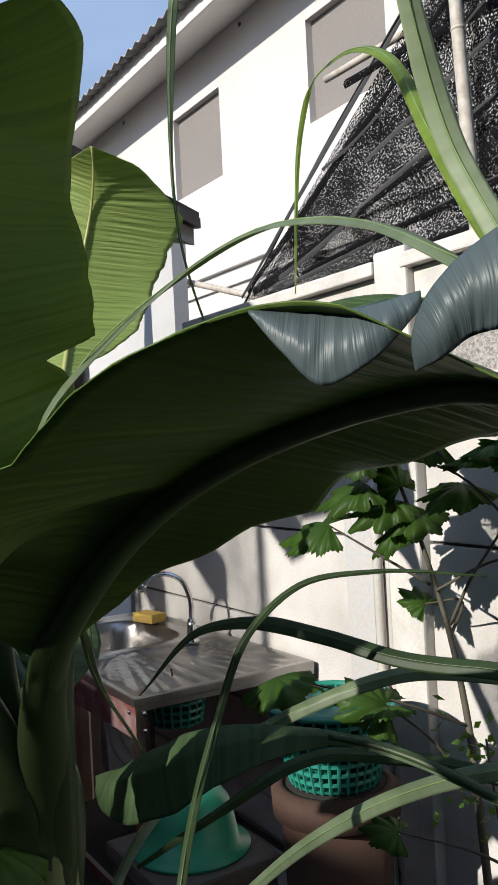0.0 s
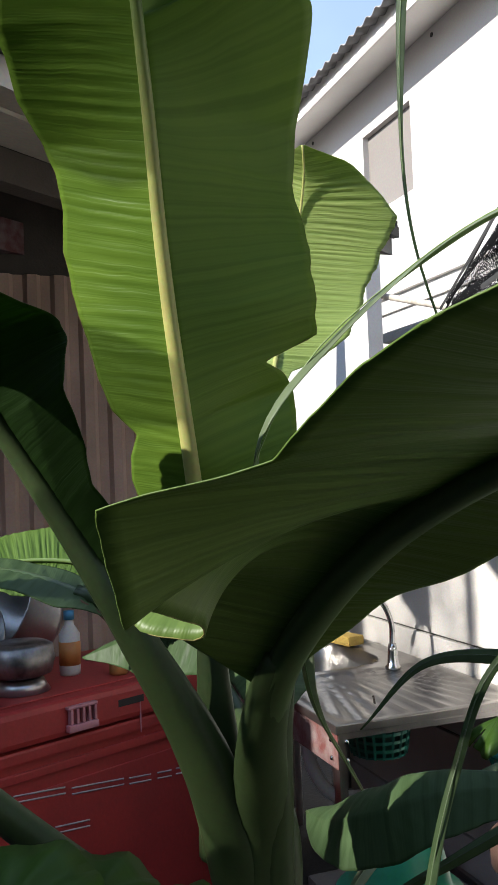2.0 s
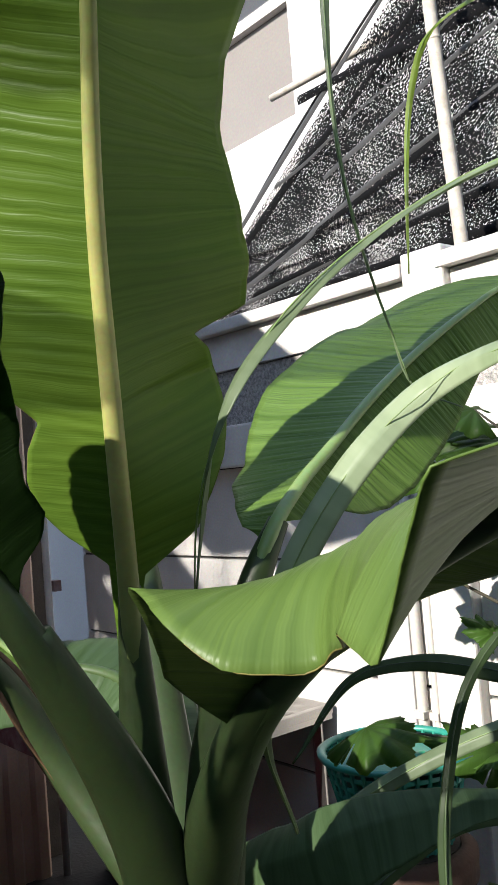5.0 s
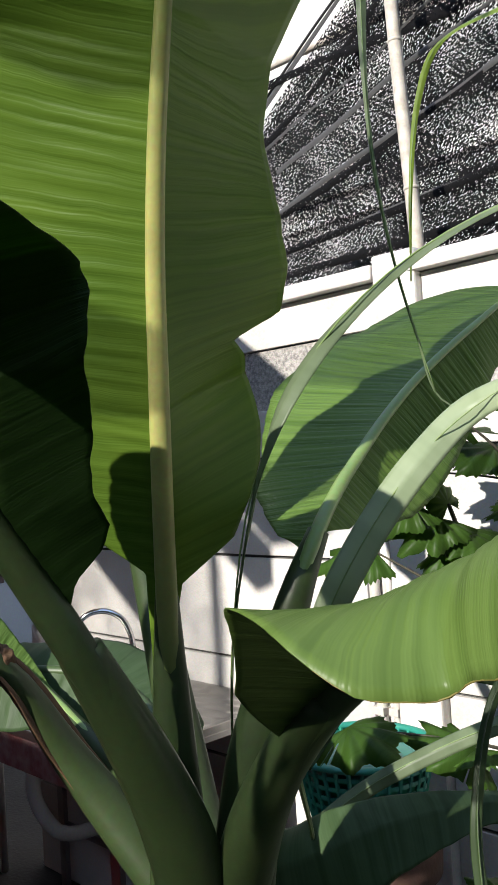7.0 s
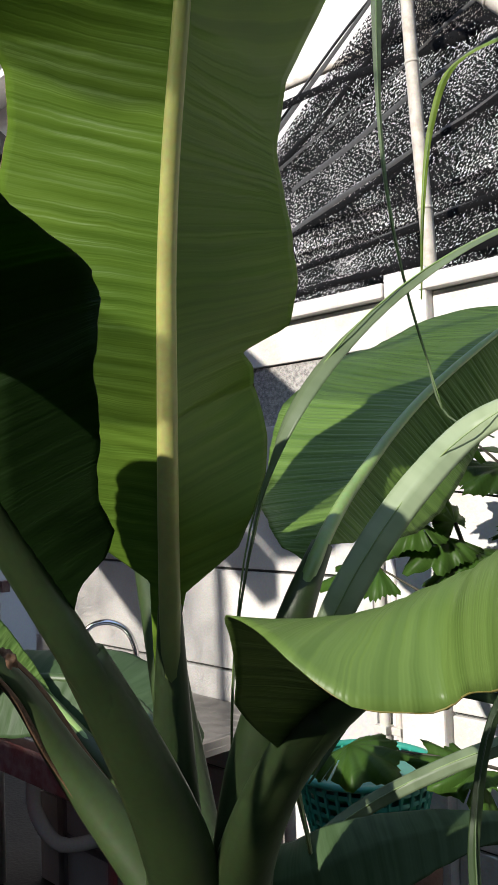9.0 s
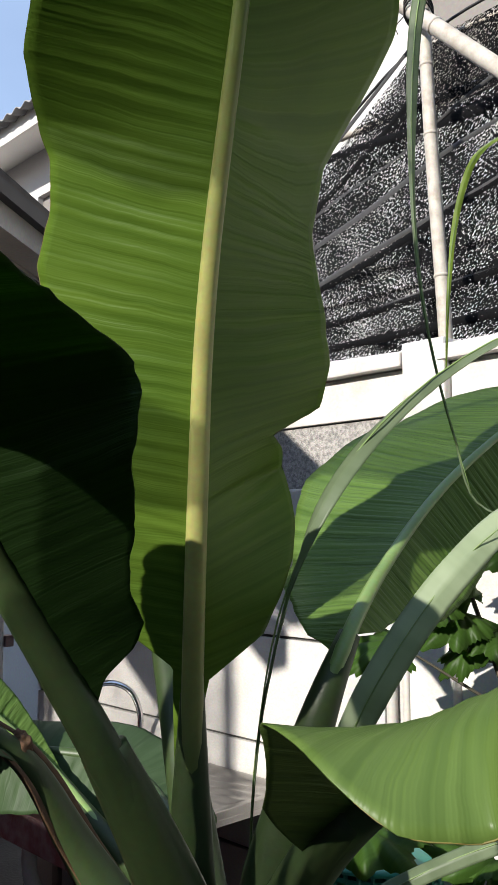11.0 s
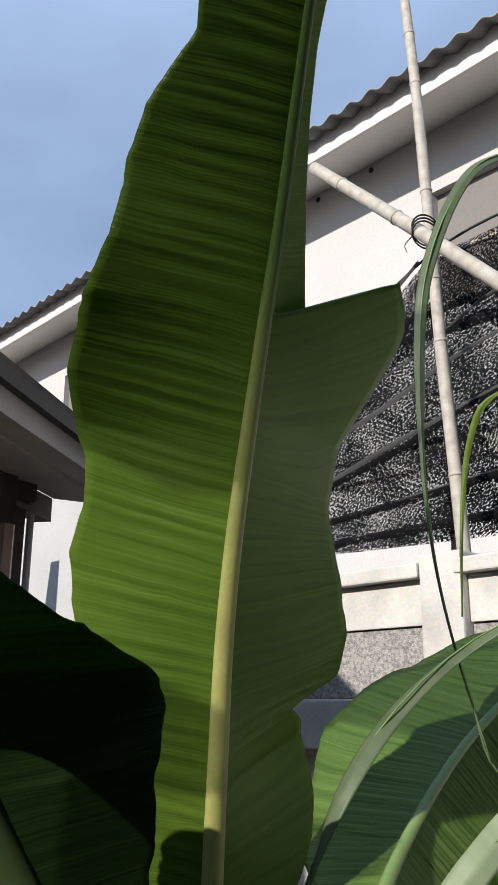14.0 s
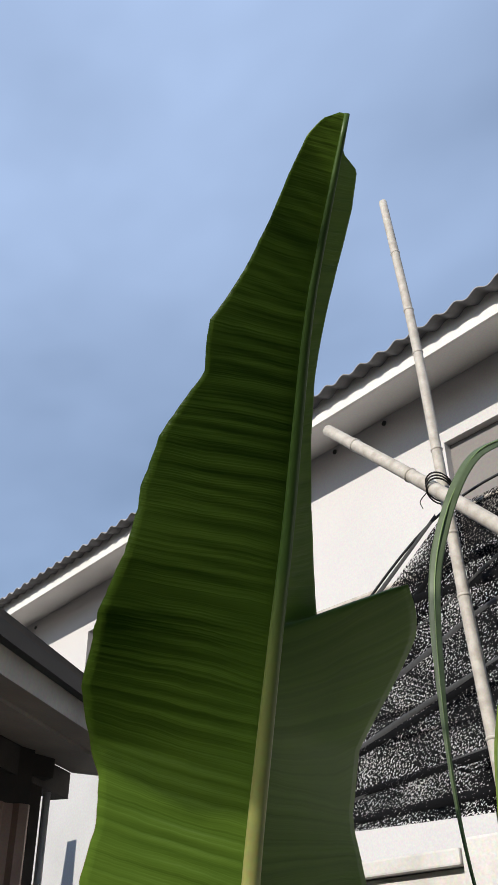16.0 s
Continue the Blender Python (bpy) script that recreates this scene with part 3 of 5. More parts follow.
def slab(p, q, out0, out1, z00, z01, z10, z11, name, m, parent, label=""):
    """A board between two eave points: out0 to out1 inward, with bottom and top heights at both."""
    bm = bmesh.new()
    vs = []
    for base in (p, q):
        for o, zb, zt in ((out0, z00, z01), (out1, z10, z11)):
            b = base + inward * o
            vs += [bm.verts.new((b.x, b.y, zb - 0.042)), bm.verts.new((b.x, b.y, zt - 0.042))]
    for f in ((0, 1, 3, 2), (4, 6, 7, 5), (0, 4, 5, 1), (2, 3, 7, 6), (0, 2, 6, 4), (1, 5, 7, 3)):
        bm.faces.new([vs[i] for i in f])
    bmesh.ops.recalc_face_normals(bm, faces=bm.faces)
    return part(name, bm, m, parent, label)


slab(EA, EB, -0.03, 1.0, 2.445, 2.47, 2.66, 2.685, "roof_sheet", M_DARKWOOD, leanto, "dark roof sheeting")
slab(EA, EB, 1.0, 2.8, 2.662, 2.687, 2.68, 2.705, "roof_sheet", M_DARKWOOD, leanto, "dark roof sheeting")
slab(EA, EB, -0.035, -0.005, 2.40, 2.444, 2.40, 2.444, "edge_strip", M_BLACK, leanto, "black metal edge strip")
slab(EA, EB, 0.0, 0.16, 2.33, 2.42, 2.37, 2.44, "eave_board", M_SOFFIT, leanto, "weathered grey eave board")
slab(EA, EB, 0.165, 0.42, 2.36, 2.385, 2.40, 2.425, "soffit_board", M_SOFFIT, leanto)
slab(EA, EB, 0.425, 0.50, 2.30, 2.40, 2.30, 2.40, "purlin", M_DARKWOOD, leanto)
slab(EA, EB, 0.55, 0.94, 2.44, 2.46, 2.53, 2.55, "soffit_board", M_DARKWOOD, leanto)
slab(EA, EB, 0.95, 1.03, 2.28, 2.40, 2.28, 2.40, "beam", M_RUST, leanto, "rusty red steel beam")
slab(EA, EB, 1.5, 1.58, 2.32, 2.45, 2.32, 2.45, "purlin", M_DARKWOOD, leanto)
for k in (0.08, 0.45, 0.85):
    c = EA.lerp(EB, k)
    slab(c - along * 0.03, c + along * 0.03, 0.2, 1.0, 2.40, 2.46, 2.58, 2.64, "rafter", M_DARKWOOD, leanto)

tagged(bm_object("wall_gable", box(-7.5, -4.22, 3.20, 3.30, 0, 2.85), M_GREYWALL), "light grey rendered end wall beyond the fence", "wall", kind="structure")
post = empty("roof_post", (-3.0, 2.0, 0), "dark timber roof post", "post")
part("shaft", box(-3.07, -2.99, 2.05, 2.13, 0, 2.28, 0.004), M_DARKWOOD, post)
part("bracket", box(-3.15, -2.93, 2.04, 2.14, 2.28, 2.40, 0.004), M_DARKWOOD, post)

sheet = empty("sheet_wall", (-2.8, 1.2, 0), "brown corrugated metal sheet wall under the lean-to", "wall")
DX = -2.86
prof_ = [(0.0, 0.0), (0.035, 0.0), (0.05, 0.018), (0.085, 0.018), (0.10, 0.0)]
for k in range(26):
    y0 = 2.02 - 0.10 * (k + 1)
    bm = bmesh.new()
    lo = [bm.verts.new((DX + d, y0 + y, 0.0)) for y, d in prof_]
    hi = [bm.verts.new((DX + d, y0 + y, 2.16)) for y, d in prof_]
    for i in range(len(prof_) - 1):
        bm.faces.new((lo[i], hi[i], hi[i + 1], lo[i + 1]))
    part("sheet_rib", bm, M_BROWN, sheet)
part("backing", box(DX - 0.05, DX - 0.004, -0.6, 2.02, 0, 2.16), M_BROWN, sheet)
pp = empty("wall_pipe", (-2.8, 2.05, 0), "grey plastic down pipe beside the brown sheets", "pipe", "pipes on the fence wall")
part("tube", tube([(-2.81, 2.055, 0), (-2.81, 2.055, 1.2), (-2.81, 2.055, 2.2)], [0.014, 0.014], 12, 6), M_PVC, pp, "", True)
part("clip", box(-2.83, -2.79, 2.068, 2.10, 1.02, 1.06, 0.003), M_RUST, pp, "rusty clip")

tagged(bm_object("wall_back", box(-4.6, -4.5, -1.2, 2.6, 0, 2.66), M_DARKWOOD), "dark timber back wall under the lean-to", "wall", kind="structure")
tagged(bm_object("wall_infill", box(-4.5, -2.95, -0.62, -0.55, 0, 2.66), M_DARKWOOD), "dark side wall under the lean-to", "wall", kind="structure")
tagged(bm_object("wall_eave", box(-2.93, -2.87, -0.55, 2.02, 2.162, 2.50), M_DARKWOOD), "dark boards above the brown sheets", "wall", kind="structure")

# unseen walls added behind the camera close the place and shade the fence wall
tagged(bm_object("shade_wall", box(-2.45, -1.42, -3.4, -1.2, 0, 2.2), M_SHADE_WALL), "unseen rendered wall added to shade the fence", "wall", kind="structure")
tagged(bm_object("shade_wall_tall", box(-5.5, -2.452, -3.4, -1.2, 0, 3.75), M_SHADE_WALL), "unseen rendered wall added to shade the fence", "wall", kind="structure")
# unseen mesh screen, added to pass about half the sun to the fence wall
sun_screen = empty("added_sun_screen", (-2.1, -1.23, 2.2), "unseen mesh screen added to halve the sun on the fence", "shade cloth")
AW = bmesh.new()
aw_uv = AW.loops.layers.uv.new("blade")
aw_rows = [[AW.verts.new((-2.45 + 0.99 * i / 24, -1.23 + 0.04 * math.sin(i * 1.3) * j / 4, 2.2 + 1.55 * j / 4)) for i in range(25)] for j in range(5)]
for j in range(4):
    for i in range(24):
        fc = AW.faces.new((aw_rows[j][i], aw_rows[j][i + 1], aw_rows[j + 1][i + 1], aw_rows[j + 1][i]))
        for lp in fc.loops:
            lp[aw_uv].uv = (lp.vert.co.x, lp.vert.co.z)
part("screen_sheet", AW, M_SCREEN_MESH, sun_screen)
for px in (-2.42, -1.5):
    part("post", tube([(px, -1.26, 2.2), (px, -1.26, 3.76)], [0.02, 0.02], 8, 3), M_DARKWOOD, sun_screen)
# unseen side and rear walls, added to cut sky light and low sun
tagged(bm_object("shade_wall_side", box(2.9, 3.0, -6, 2.1, 0, 4.6), M_SHADE_WALL), "unseen rendered wall added to cut light from the side", "wall", kind="structure")
tagged(bm_object("shade_wall_rear", box(-1.40, 2.88, -5.6, -5.4, 0, 4.25), M_SHADE_WALL), "unseen rendered wall added to cut light from behind", "wall", kind="structure")


# ---- bamboo frame and shade cloth ----
def bamboo(name, P, r0, r1, label, nodes=7, seed=1):
    th = empty(name, P[0], label, "bamboo pole", "bamboo poles of the net frame")
    M = curve_points(P, 40)
    part("culm", tube(P, [r0, (r0 + r1) / 2, r1], 14, 44), M_BAMBOO, th, "", True)
    rn = random.Random(seed)
    L = len(M) - 2
    for k in range(nodes):
        i = min(L - 1, max(1, int((k + 0.5 + rn.uniform(-0.15, 0.15)) / nodes * L)))
        r = r0 + (r1 - r0) * i / L
        d = (M[i + 1] - M[i]) / np.linalg.norm(M[i + 1] - M[i])
        part("node", tube([M[i] - d * 0.007, M[i] - d * 0.0025, M[i] + d * 0.0025, M[i] + d * 0.007], [r * 0.98, r * 1.14, r * 1.14, r * 0.98], 14, 7), M_BAMBOO, th, "", True)
    d = (M[-1] - M[-2]) / np.linalg.norm(M[-1] - M[-2])
    part("cut_end", tube([M[-1] - d * 0.001, M[-1] + d * 0.0015], [r1 * 0.72, r1 * 0.7], 12, 3), M_BAMBOO_END, th, "hollow dark cut end", True)
    return th


bamboo("bamboo_pole", [(-1.455, 2.95, 0.0), (-1.515, 2.95, 2.10), (-1.553, 2.95, 2.82), (-1.567, 2.95, 3.225), (-1.598, 2.95, 3.99), (-1.668, 2.95, 4.915)], 0.027, 0.0195, "weathered pale bamboo pole standing behind the fence wall", 13, 3)
bamboo("bamboo_pole", [(-0.60, 2.895, 2.19), (-1.345, 2.895, 2.966), (-1.567, 2.895, 3.20), (-2.106, 2.90, 3.75)], 0.0295, 0.027, "weathered bamboo pole tied slantwise across the upright", 6, 5)
bamboo("bamboo_pole", [(2.2, 3.325, 3.02), (-1.4, 3.325, 3.10), (-2.765, 3.325, 3.14)], 0.020, 0.017, "thin bamboo rail behind the shade cloth", 9, 7)
bamboo("bamboo_pole", [(2.2, 3.24, 3.29), (0.0, 3.24, 3.285), (-1.72, 3.24, 3.29)], 0.014, 0.012, "bamboo rail that carries the shade cloth", 8, 8)
for x in (-1.78, 0.4, 2.15):
    bamboo("bamboo_pole", [(x, 3.29, 0.0), (x + 0.01, 3.29, 1.8), (x, 3.28, 3.31)], 0.02, 0.016, "bamboo post behind the fence wall", 9, 12)
bamboo("bamboo_pole", [(3.0, 3.33, 0.33), (-1.78, 3.33, 1.72), (-3.62, 3.36, 2.256), (-4.58, 3.38, 2.535)], 0.022, 0.019, "thin bamboo rail leaning out beyond the cloth", 5, 9)
TX, TY, TZ = (-1.567, 2.923, 3.215)
tie = empty("wire_tie", (TX, TY, TZ), "dark wire binding two bamboo poles", "wire")
for k, dz in enumerate((-0.013, 0.0, 0.013)):
    ring = [(TX + 0.038 * math.cos(a), TY + 0.067 * math.sin(a), TZ + dz + 0.029 * math.cos(a + 0.6)) for a in np.linspace(0, 6.283, 15)]
    part("loop", tube(ring, [0.0035, 0.0035], 6, 40), M_WIRE, tie, "", True)
part("loose_end", tube([(TX - 0.03, TY - 0.035, TZ - 0.011), (TX - 0.062, TY - 0.05, TZ - 0.05), (TX - 0.046, TY - 0.06, TZ - 0.09)], [0.0024, 0.0016], 6, 10), M_WIRE, tie, "", True)


def cloth(name, corner, parent, m, nx=60, nz=40, sag=0.03, seed=4, label=""):
    """A hung sheet between four corners (bottom left, bottom right, top right, top left), with soft folds."""
    rn = random.Random(seed)
    ph = [rn.uniform(0, 6.28) for _ in range(4)]
    bm = bmesh.new()
    uv = bm.loops.layers.uv.new("blade")
    c = [np.array(p, float) for p in corner]
    g = []
    for j in range(nz + 1):
        b = j / nz
        row = []
        for i in range(nx + 1):
            a = i / nx
            p = (c[0] * (1 - a) + c[1] * a) * (1 - b) + (c[3] * (1 - a) + c[2] * a) * b
            p[1] += min(1, a * 9) * (sag * math.sin(3.14 * b) + 0.012 * math.sin(9 * b + 5 * a + ph[0]) + 0.007 * math.sin(23 * b - 6 * a + ph[1]))
            p[2] += 0.012 * math.sin(7 * a + ph[2]) * (1 - b)
            row.append((bm.verts.new(p), (float(p[0]), float(p[2]))))
        g.append(row)
    for j in range(nz):
        for i in range(nx):
            q = (g[j][i], g[j][i + 1], g[j + 1][i + 1], g[j + 1][i])
            f = bm.faces.new([v for v, _ in q])
            f.smooth = True
            for lp, (_, t) in zip(f.loops, q):
                lp[uv].uv = t
    return part(name, bm, m, parent, label)


net = empty("shade_net", (-1.0, 3.2, 2.1), "torn black shade cloth hung behind the fence wall", "net")
cloth("sheet", [(-3.39, 3.20, 2.165), (2.2, 3.18, 2.02), (2.2, 3.20, 3.27), (-1.75, 3.20, 3.285)], net, M_NET, 110, 60)
cloth("back_layer", [(-3.38, 3.235, 2.165), (2.2, 3.225, 2.01), (2.2, 3.235, 3.26), (-1.76, 3.235, 3.28)], net, M_NET, 80, 40, 0.03, 4)
# doubled folds that run along the cloth
FOLDS = ((-3.365, 2.18, -1.775, 3.255, 0.035, 1), (-3.30, 2.17, -1.75, 3.06, 0.045, 0), (-3.25, 2.17, -1.35, 2.62, 0.045, 0), (-3.0, 2.22, -0.5, 2.86, 0.034, 1), (-2.95, 2.16, 1.4, 2.55, 0.022, 1),
         (-2.42, 2.93, -0.6, 2.90, 0.05, 0), (-2.9, 2.13, 1.4, 2.24, 0.04, 0), (-2.8, 2.20, 0.6, 2.42, 0.03, 0), (-2.3, 2.55, -0.9, 3.02, 0.024, 1), (-2.6, 2.62, -1.4, 3.0, 0.016, 1))
for k, (xa, za, xb, zb, h, grey) in enumerate(FOLDS):
    bend = lambda f: (0.016 * math.sin(4.0 * f + 1.7 * k) + 0.008 * math.sin(13.0 * f + k)) * min(1, k)
    fy = lambda z: 3.165 - 0.0015 * k
    bm = bmesh.new()
    lay = bm.loops.layers.uv.new("blade")
    rows_ = []
    for q in range(41):
        f = q / 40
        x, z = xa + (xb - xa) * f, za + (zb - za) * f + bend(f)
        hh = h * (0.65 + 0.45 * math.sin(3.1 * f + 0.5 * k) ** 2)
        rows_.append([bm.verts.new((x, fy(z), z)), bm.verts.new((x, fy(z) - 0.008, z + hh * 0.5)), bm.verts.new((x, fy(z), z + hh))])
    for a_, b_ in zip(rows_, rows_[1:]):
        for q in (0, 1):
            fc = bm.faces.new((a_[q], b_[q], b_[q + 1], a_[q + 1]))
            fc.smooth = True
            for lp in fc.loops:
                lp[lay].uv = (lp.vert.co.x, lp.vert.co.z)
    part("tape" if grey else "fold", bm, M_NET_TAPE if grey else M_NET_DENSE, net)
part("hem_cord", tube([(-3.39, 3.19, 2.16), (-2.41, 3.19, 2.90), (-1.755, 3.19, 3.285), (-0.6, 3.19, 3.275), (2.2, 3.19, 3.27)], [0.006, 0.006], 8, 60), M_BLACK, net, "black rolled hem", True)

# ---- small things on the fence wall ----
block = tagged(bm_object("wooden_block", box(-2.558, -2.339, 2.145, 2.20, 1.531, 1.585, 0.004), M_TWIG), "weathered brown wooden block on the wall ledge", "block")


# ---- sink corner ----
SX0, SX1, SY0, SY1, SZ = -2.54, -1.462, 1.612, 2.155, 0.782
sink = empty("kitchen_sink", (SX0, SY0, 0), "old stainless steel sink with drainboard on steel legs", "sink")
bm = bmesh.new()
g = bmesh.ops.create_grid(bm, x_segments=80, y_segments=40, size=0.5)
cx, cy, rx, ry = -2.24, 1.87, 0.215, 0.185
for v in bm.verts:
    x, y = SX0 + (v.co.x + 0.5) * (SX1 - SX0), SY0 + (v.co.y + 0.5) * (SY1 - SY0)
    z = SZ
    d = math.sqrt(((x - cx) / rx) ** 4 + ((y - cy) / ry) ** 4) ** 0.5
    if d < 1.0:
        z -= 0.17 * min(1, (1 - d) / 0.16)
    elif x > -1.97 and 0.03 < y - SY0 < 0.51 and x < SX1 - 0.03:
        f = (x + 1.97) / 0.475
        fan = (y - cy) / (0.35 + 0.65 * f)
        z += 0.006 * max(0, math.sin(fan * 105)) - 0.006
    edge = min(x - SX0, SX1 - x, y - SY0, SY1 - y)
    if edge < 0.02:
        z += 0.006
    v.co = (x, y, z)
part("basin_top", bm, M_STEEL, sink, "pressed steel bowl and ribbed drainboard", True)
part("apron_front", box(SX0, SX1, SY0 - 0.002, SY0 + 0.001, 0.682, 0.785, 0.0006), M_RUST, sink, "stained dark red front apron")
part("apron_side", box(SX1 - 0.001, SX1 + 0.002, SY0, SY1, 0.752, 0.785, 0.0006), M_STEEL, sink, "steel side apron")
part("rim", box(SX1 - 0.004, SX1 + 0.006, SY0 - 0.006, SY1, 0.766, 0.788, 0.003), M_STEEL, sink)
part("rim", box(SX0, SX1 + 0.006, SY0 - 0.008, SY0 + 0.004, 0.766, 0.788, 0.003), M_STEEL, sink)
for x, y in ((SX0 + 0.02, SY0 + 0.02), (SX1 - 0.022, SY0 + 0.02), (SX0 + 0.02, SY1 - 0.02), (SX1 - 0.022, SY1 - 0.02)):
    lg = part("leg", box(x - 0.017, x - 0.012, y - 0.017, y + 0.017, 0, 0.772), M_STEEL, sink, "angle steel leg")
    part("flange", box(x - 0.0115, x + 0.017, y - 0.017, y - 0.012, 0, 0.772), M_STEEL, lg)
for z in (0.747, 0.704):
    for x, y in ((SX1 + 0.004, SY0 + 0.02), (SX1 - 0.03, SY0 - 0.004)):
        bm = bmesh.new()
        bmesh.ops.create_uvsphere(bm, u_segments=10, v_segments=6, radius=0.006)
        bmesh.ops.translate(bm, vec=(x, y, z), verts=bm.verts)
        part("bolt", bm, M_CHROME, sink, "", True)
part("shelf_rail", box(SX0 + 0.03, SX1 - 0.03, SY0 + 0.015, SY0 + 0.03, 0.20, 0.225, 0.002), M_STEEL, sink)
part("shelf_rail", box(SX0 + 0.03, SX1 - 0.03, SY1 - 0.03, SY1 - 0.015, 0.20, 0.225, 0.002), M_STEEL, sink)
part("waste_pipe", tube([(-2.24, 1.87, 0.61), (-2.24, 1.87, 0.43), (-2.22, 1.92, 0.34), (-2.19, 2.12, 0.31)], [0.022, 0.022], 12, 20), M_PVC, sink, "grey plastic waste pipe", True)

tap = empty("tap", (-1.937, 2.025, SZ), "chrome swan neck tap on the sink edge", "tap")
part("base", lathe([(0.024, 0), (0.024, 0.008), (0.017, 0.016), (0.015, 0.055), (0.012, 0.075)], 20, (-1.937, 2.025, SZ)), M_CHROME, tap, "", True)
part("spout", tube([(-1.937, 2.025, 0.850), (-1.939, 2.023, 0.930), (-1.957, 2.005, 0.980), (-1.992, 1.970, 1.002), (-2.027, 1.935, 0.992), (-2.047, 1.915, 0.965)], [0.0085, 0.008], 12, 30), M_CHROME, tap, "curved chrome spout", True)
part("nozzle", tube([(-2.045, 1.917, 0.970), (-2.055, 1.907, 0.948)], [0.0105, 0.0105], 12, 4), M_CHROME, tap, "", True)
part("lever", tube([(-1.937, 2.025, 0.835), (-1.912, 2.015, 0.852), (-1.887, 2.007, 0.855)], [0.006, 0.004], 10, 10), M_CHROME, tap, "", True)

sponge = tagged(bm_object("sponge", box(-0.055, 0.055, -0.035, 0.035, 0, 0.034, 0.008, turn=Matrix.Translation((-2.33, 2.06, SZ + 0.006)) @ Matrix.Rotation(0.25, 4, "Z")), M_SPONGE), "yellow dish sponge on the sink edge", "sponge")


def basket(name, at, r0, r1, h, m, label, bars=26, hoops=6, category="basket"):
    """An open plastic basket: rim, hoops, upright bars and a base."""
    th = empty(name, at, label, category)
    x, y, z = at
    part("rim", lathe([(r1, h - 0.006), (r1 + 0.012, h - 0.004), (r1 + 0.014, h + 0.004), (r1 + 0.004, h + 0.008), (r1 - 0.004, h + 0.002), (r1, h - 0.006)], 40, at), m, th, "rolled rim", True)
    part("base", lathe([(0.0, 0.0), (r0, 0.0), (r0 + 0.003, 0.006), (0.0, 0.006)], 32, at), m, th)
    for k in range(1, hoops):
        f = k / hoops
        r, zz = r0 + (r1 - r0) * f, h * f
        part("hoop", lathe([(r - 0.0015, zz - 0.004), (r + 0.0015, zz - 0.004), (r + 0.0015, zz + 0.004), (r - 0.0015, zz + 0.004), (r - 0.0015, zz - 0.004)], 40, at), m, th)
    for k in range(bars):
        a = 6.2832 * k / bars
        ca, sa = math.cos(a), math.sin(a)
        part("bar", tube([(x + r0 * ca, y + r0 * sa, z), (x + r1 * ca, y + r1 * sa, z + h)], [0.0038, 0.0042], 5, 3), m, th)
    return th


basket("wire_basket", (-1.62, 1.80, 0.655), 0.07, 0.085, 0.085, M_TEAL, "teal plastic basket hung under the drainboard", 20, 4)
part("hanger", tube([(-1.62, 1.80, 0.74), (-1.62, 1.79, 0.80)], [0.003, 0.003], 6, 3), M_WIRE, bpy.data.objects["wire_basket"])

basin = empty("washing_up_bowl", (-1.17, 1.60, 0.53), "green plastic bowl standing upside down", "bowl")
part("shell", lathe([(0.112, 0.0), (0.128, 0.0), (0.130, 0.007), (0.106, 0.013), (0.096, 0.065), (0.086, 0.105), (0.062, 0.134), (0.0, 0.14)], 44, (-1.17, 1.60, 0.53)), M_GREEN, basin, "", True)
part("foot_ring", lathe([(0.056, 0.136), (0.056, 0.143), (0.050, 0.143), (0.050, 0.136)], 40, (-1.17, 1.60, 0.53)), M_GREEN, basin, "", True)
stool = empty("stool", (-1.17, 1.60, 0), "dark worn timber stool", "stool")
part("seat", box(-1.32, -1.02, 1.46, 1.74, 0.49, 0.529, 0.008), M_DARKWOOD, stool)
for dx in (-1.29, -1.05):
    for dy in (1.49, 1.71):
        part("leg", box(dx - 0.02, dx + 0.02, dy - 0.02, dy + 0.02, 0, 0.489, 0.004), M_DARKWOOD, stool)

CO = (-0.985, 1.86, 0.672)
basket("colander", CO, 0.095, 0.135, 0.165, M_TEAL, "teal plastic basket with green cloth in it", 34, 8)
cloth_ = bmesh.new()
bmesh.ops.create_icosphere(cloth_, subdivisions=4, radius=0.1)
for v in cloth_.verts:
    q = noise.noise(v.co * 22) * 0.02 + noise.noise(v.co * 60) * 0.008
    v.co = Vector((CO[0] + v.co.x * 1.05 + q, CO[1] + v.co.y * 1.05, CO[2] + 0.09 + v.co.z * 0.75 + q))
tagged(bm_object("cloth", cloth_, M_GREEN, None, "", True), "crumpled shiny green cloth in the basket", "cloth")
pot = empty("flower_pot", (CO[0], CO[1], 0.0), "large brown clay pot under the basket", "pot")
part("body", lathe([(0.08, 0.0), (0.085, 0.02), (0.11, 0.35), (0.122, 0.60), (0.0, 0.602)], 40, (CO[0], CO[1], 0)), M_TERRA, pot, "", True)
part("rim", lathe([(0.123, 0.603), (0.138, 0.606), (0.140, 0.655), (0.125, 0.667), (0.112, 0.668), (0.11, 0.64), (0.0, 0.64)], 40, (CO[0], CO[1], 0)), M_TERRA, pot, "thick rolled rim", True)
part("soil", lathe([(0.108, 0.642), (0.108, 0.667), (0.0, 0.67)], 30, (CO[0], CO[1], 0)), M_GROUND, pot, "dark soil")

sack = tagged(bm_object("sack", box(-0.86, -0.66, 1.26, 1.44, 0.0, 0.63, 0.04), M_CLOTH), "yellowed plastic sack with a folded rim", "sack")
sb = bmesh.new()
sb.from_mesh(sack.data)
bmesh.ops.subdivide_edges(sb, edges=sb.edges, cuts=5, use_grid_fill=True)
for v in sb.verts:
    v.co += Vector((noise.noise(v.co * 9), noise.noise(v.co * 9 + Vector((5, 0, 0))), 0)) * 0.03
sb.to_mesh(sack.data)
sb.free()

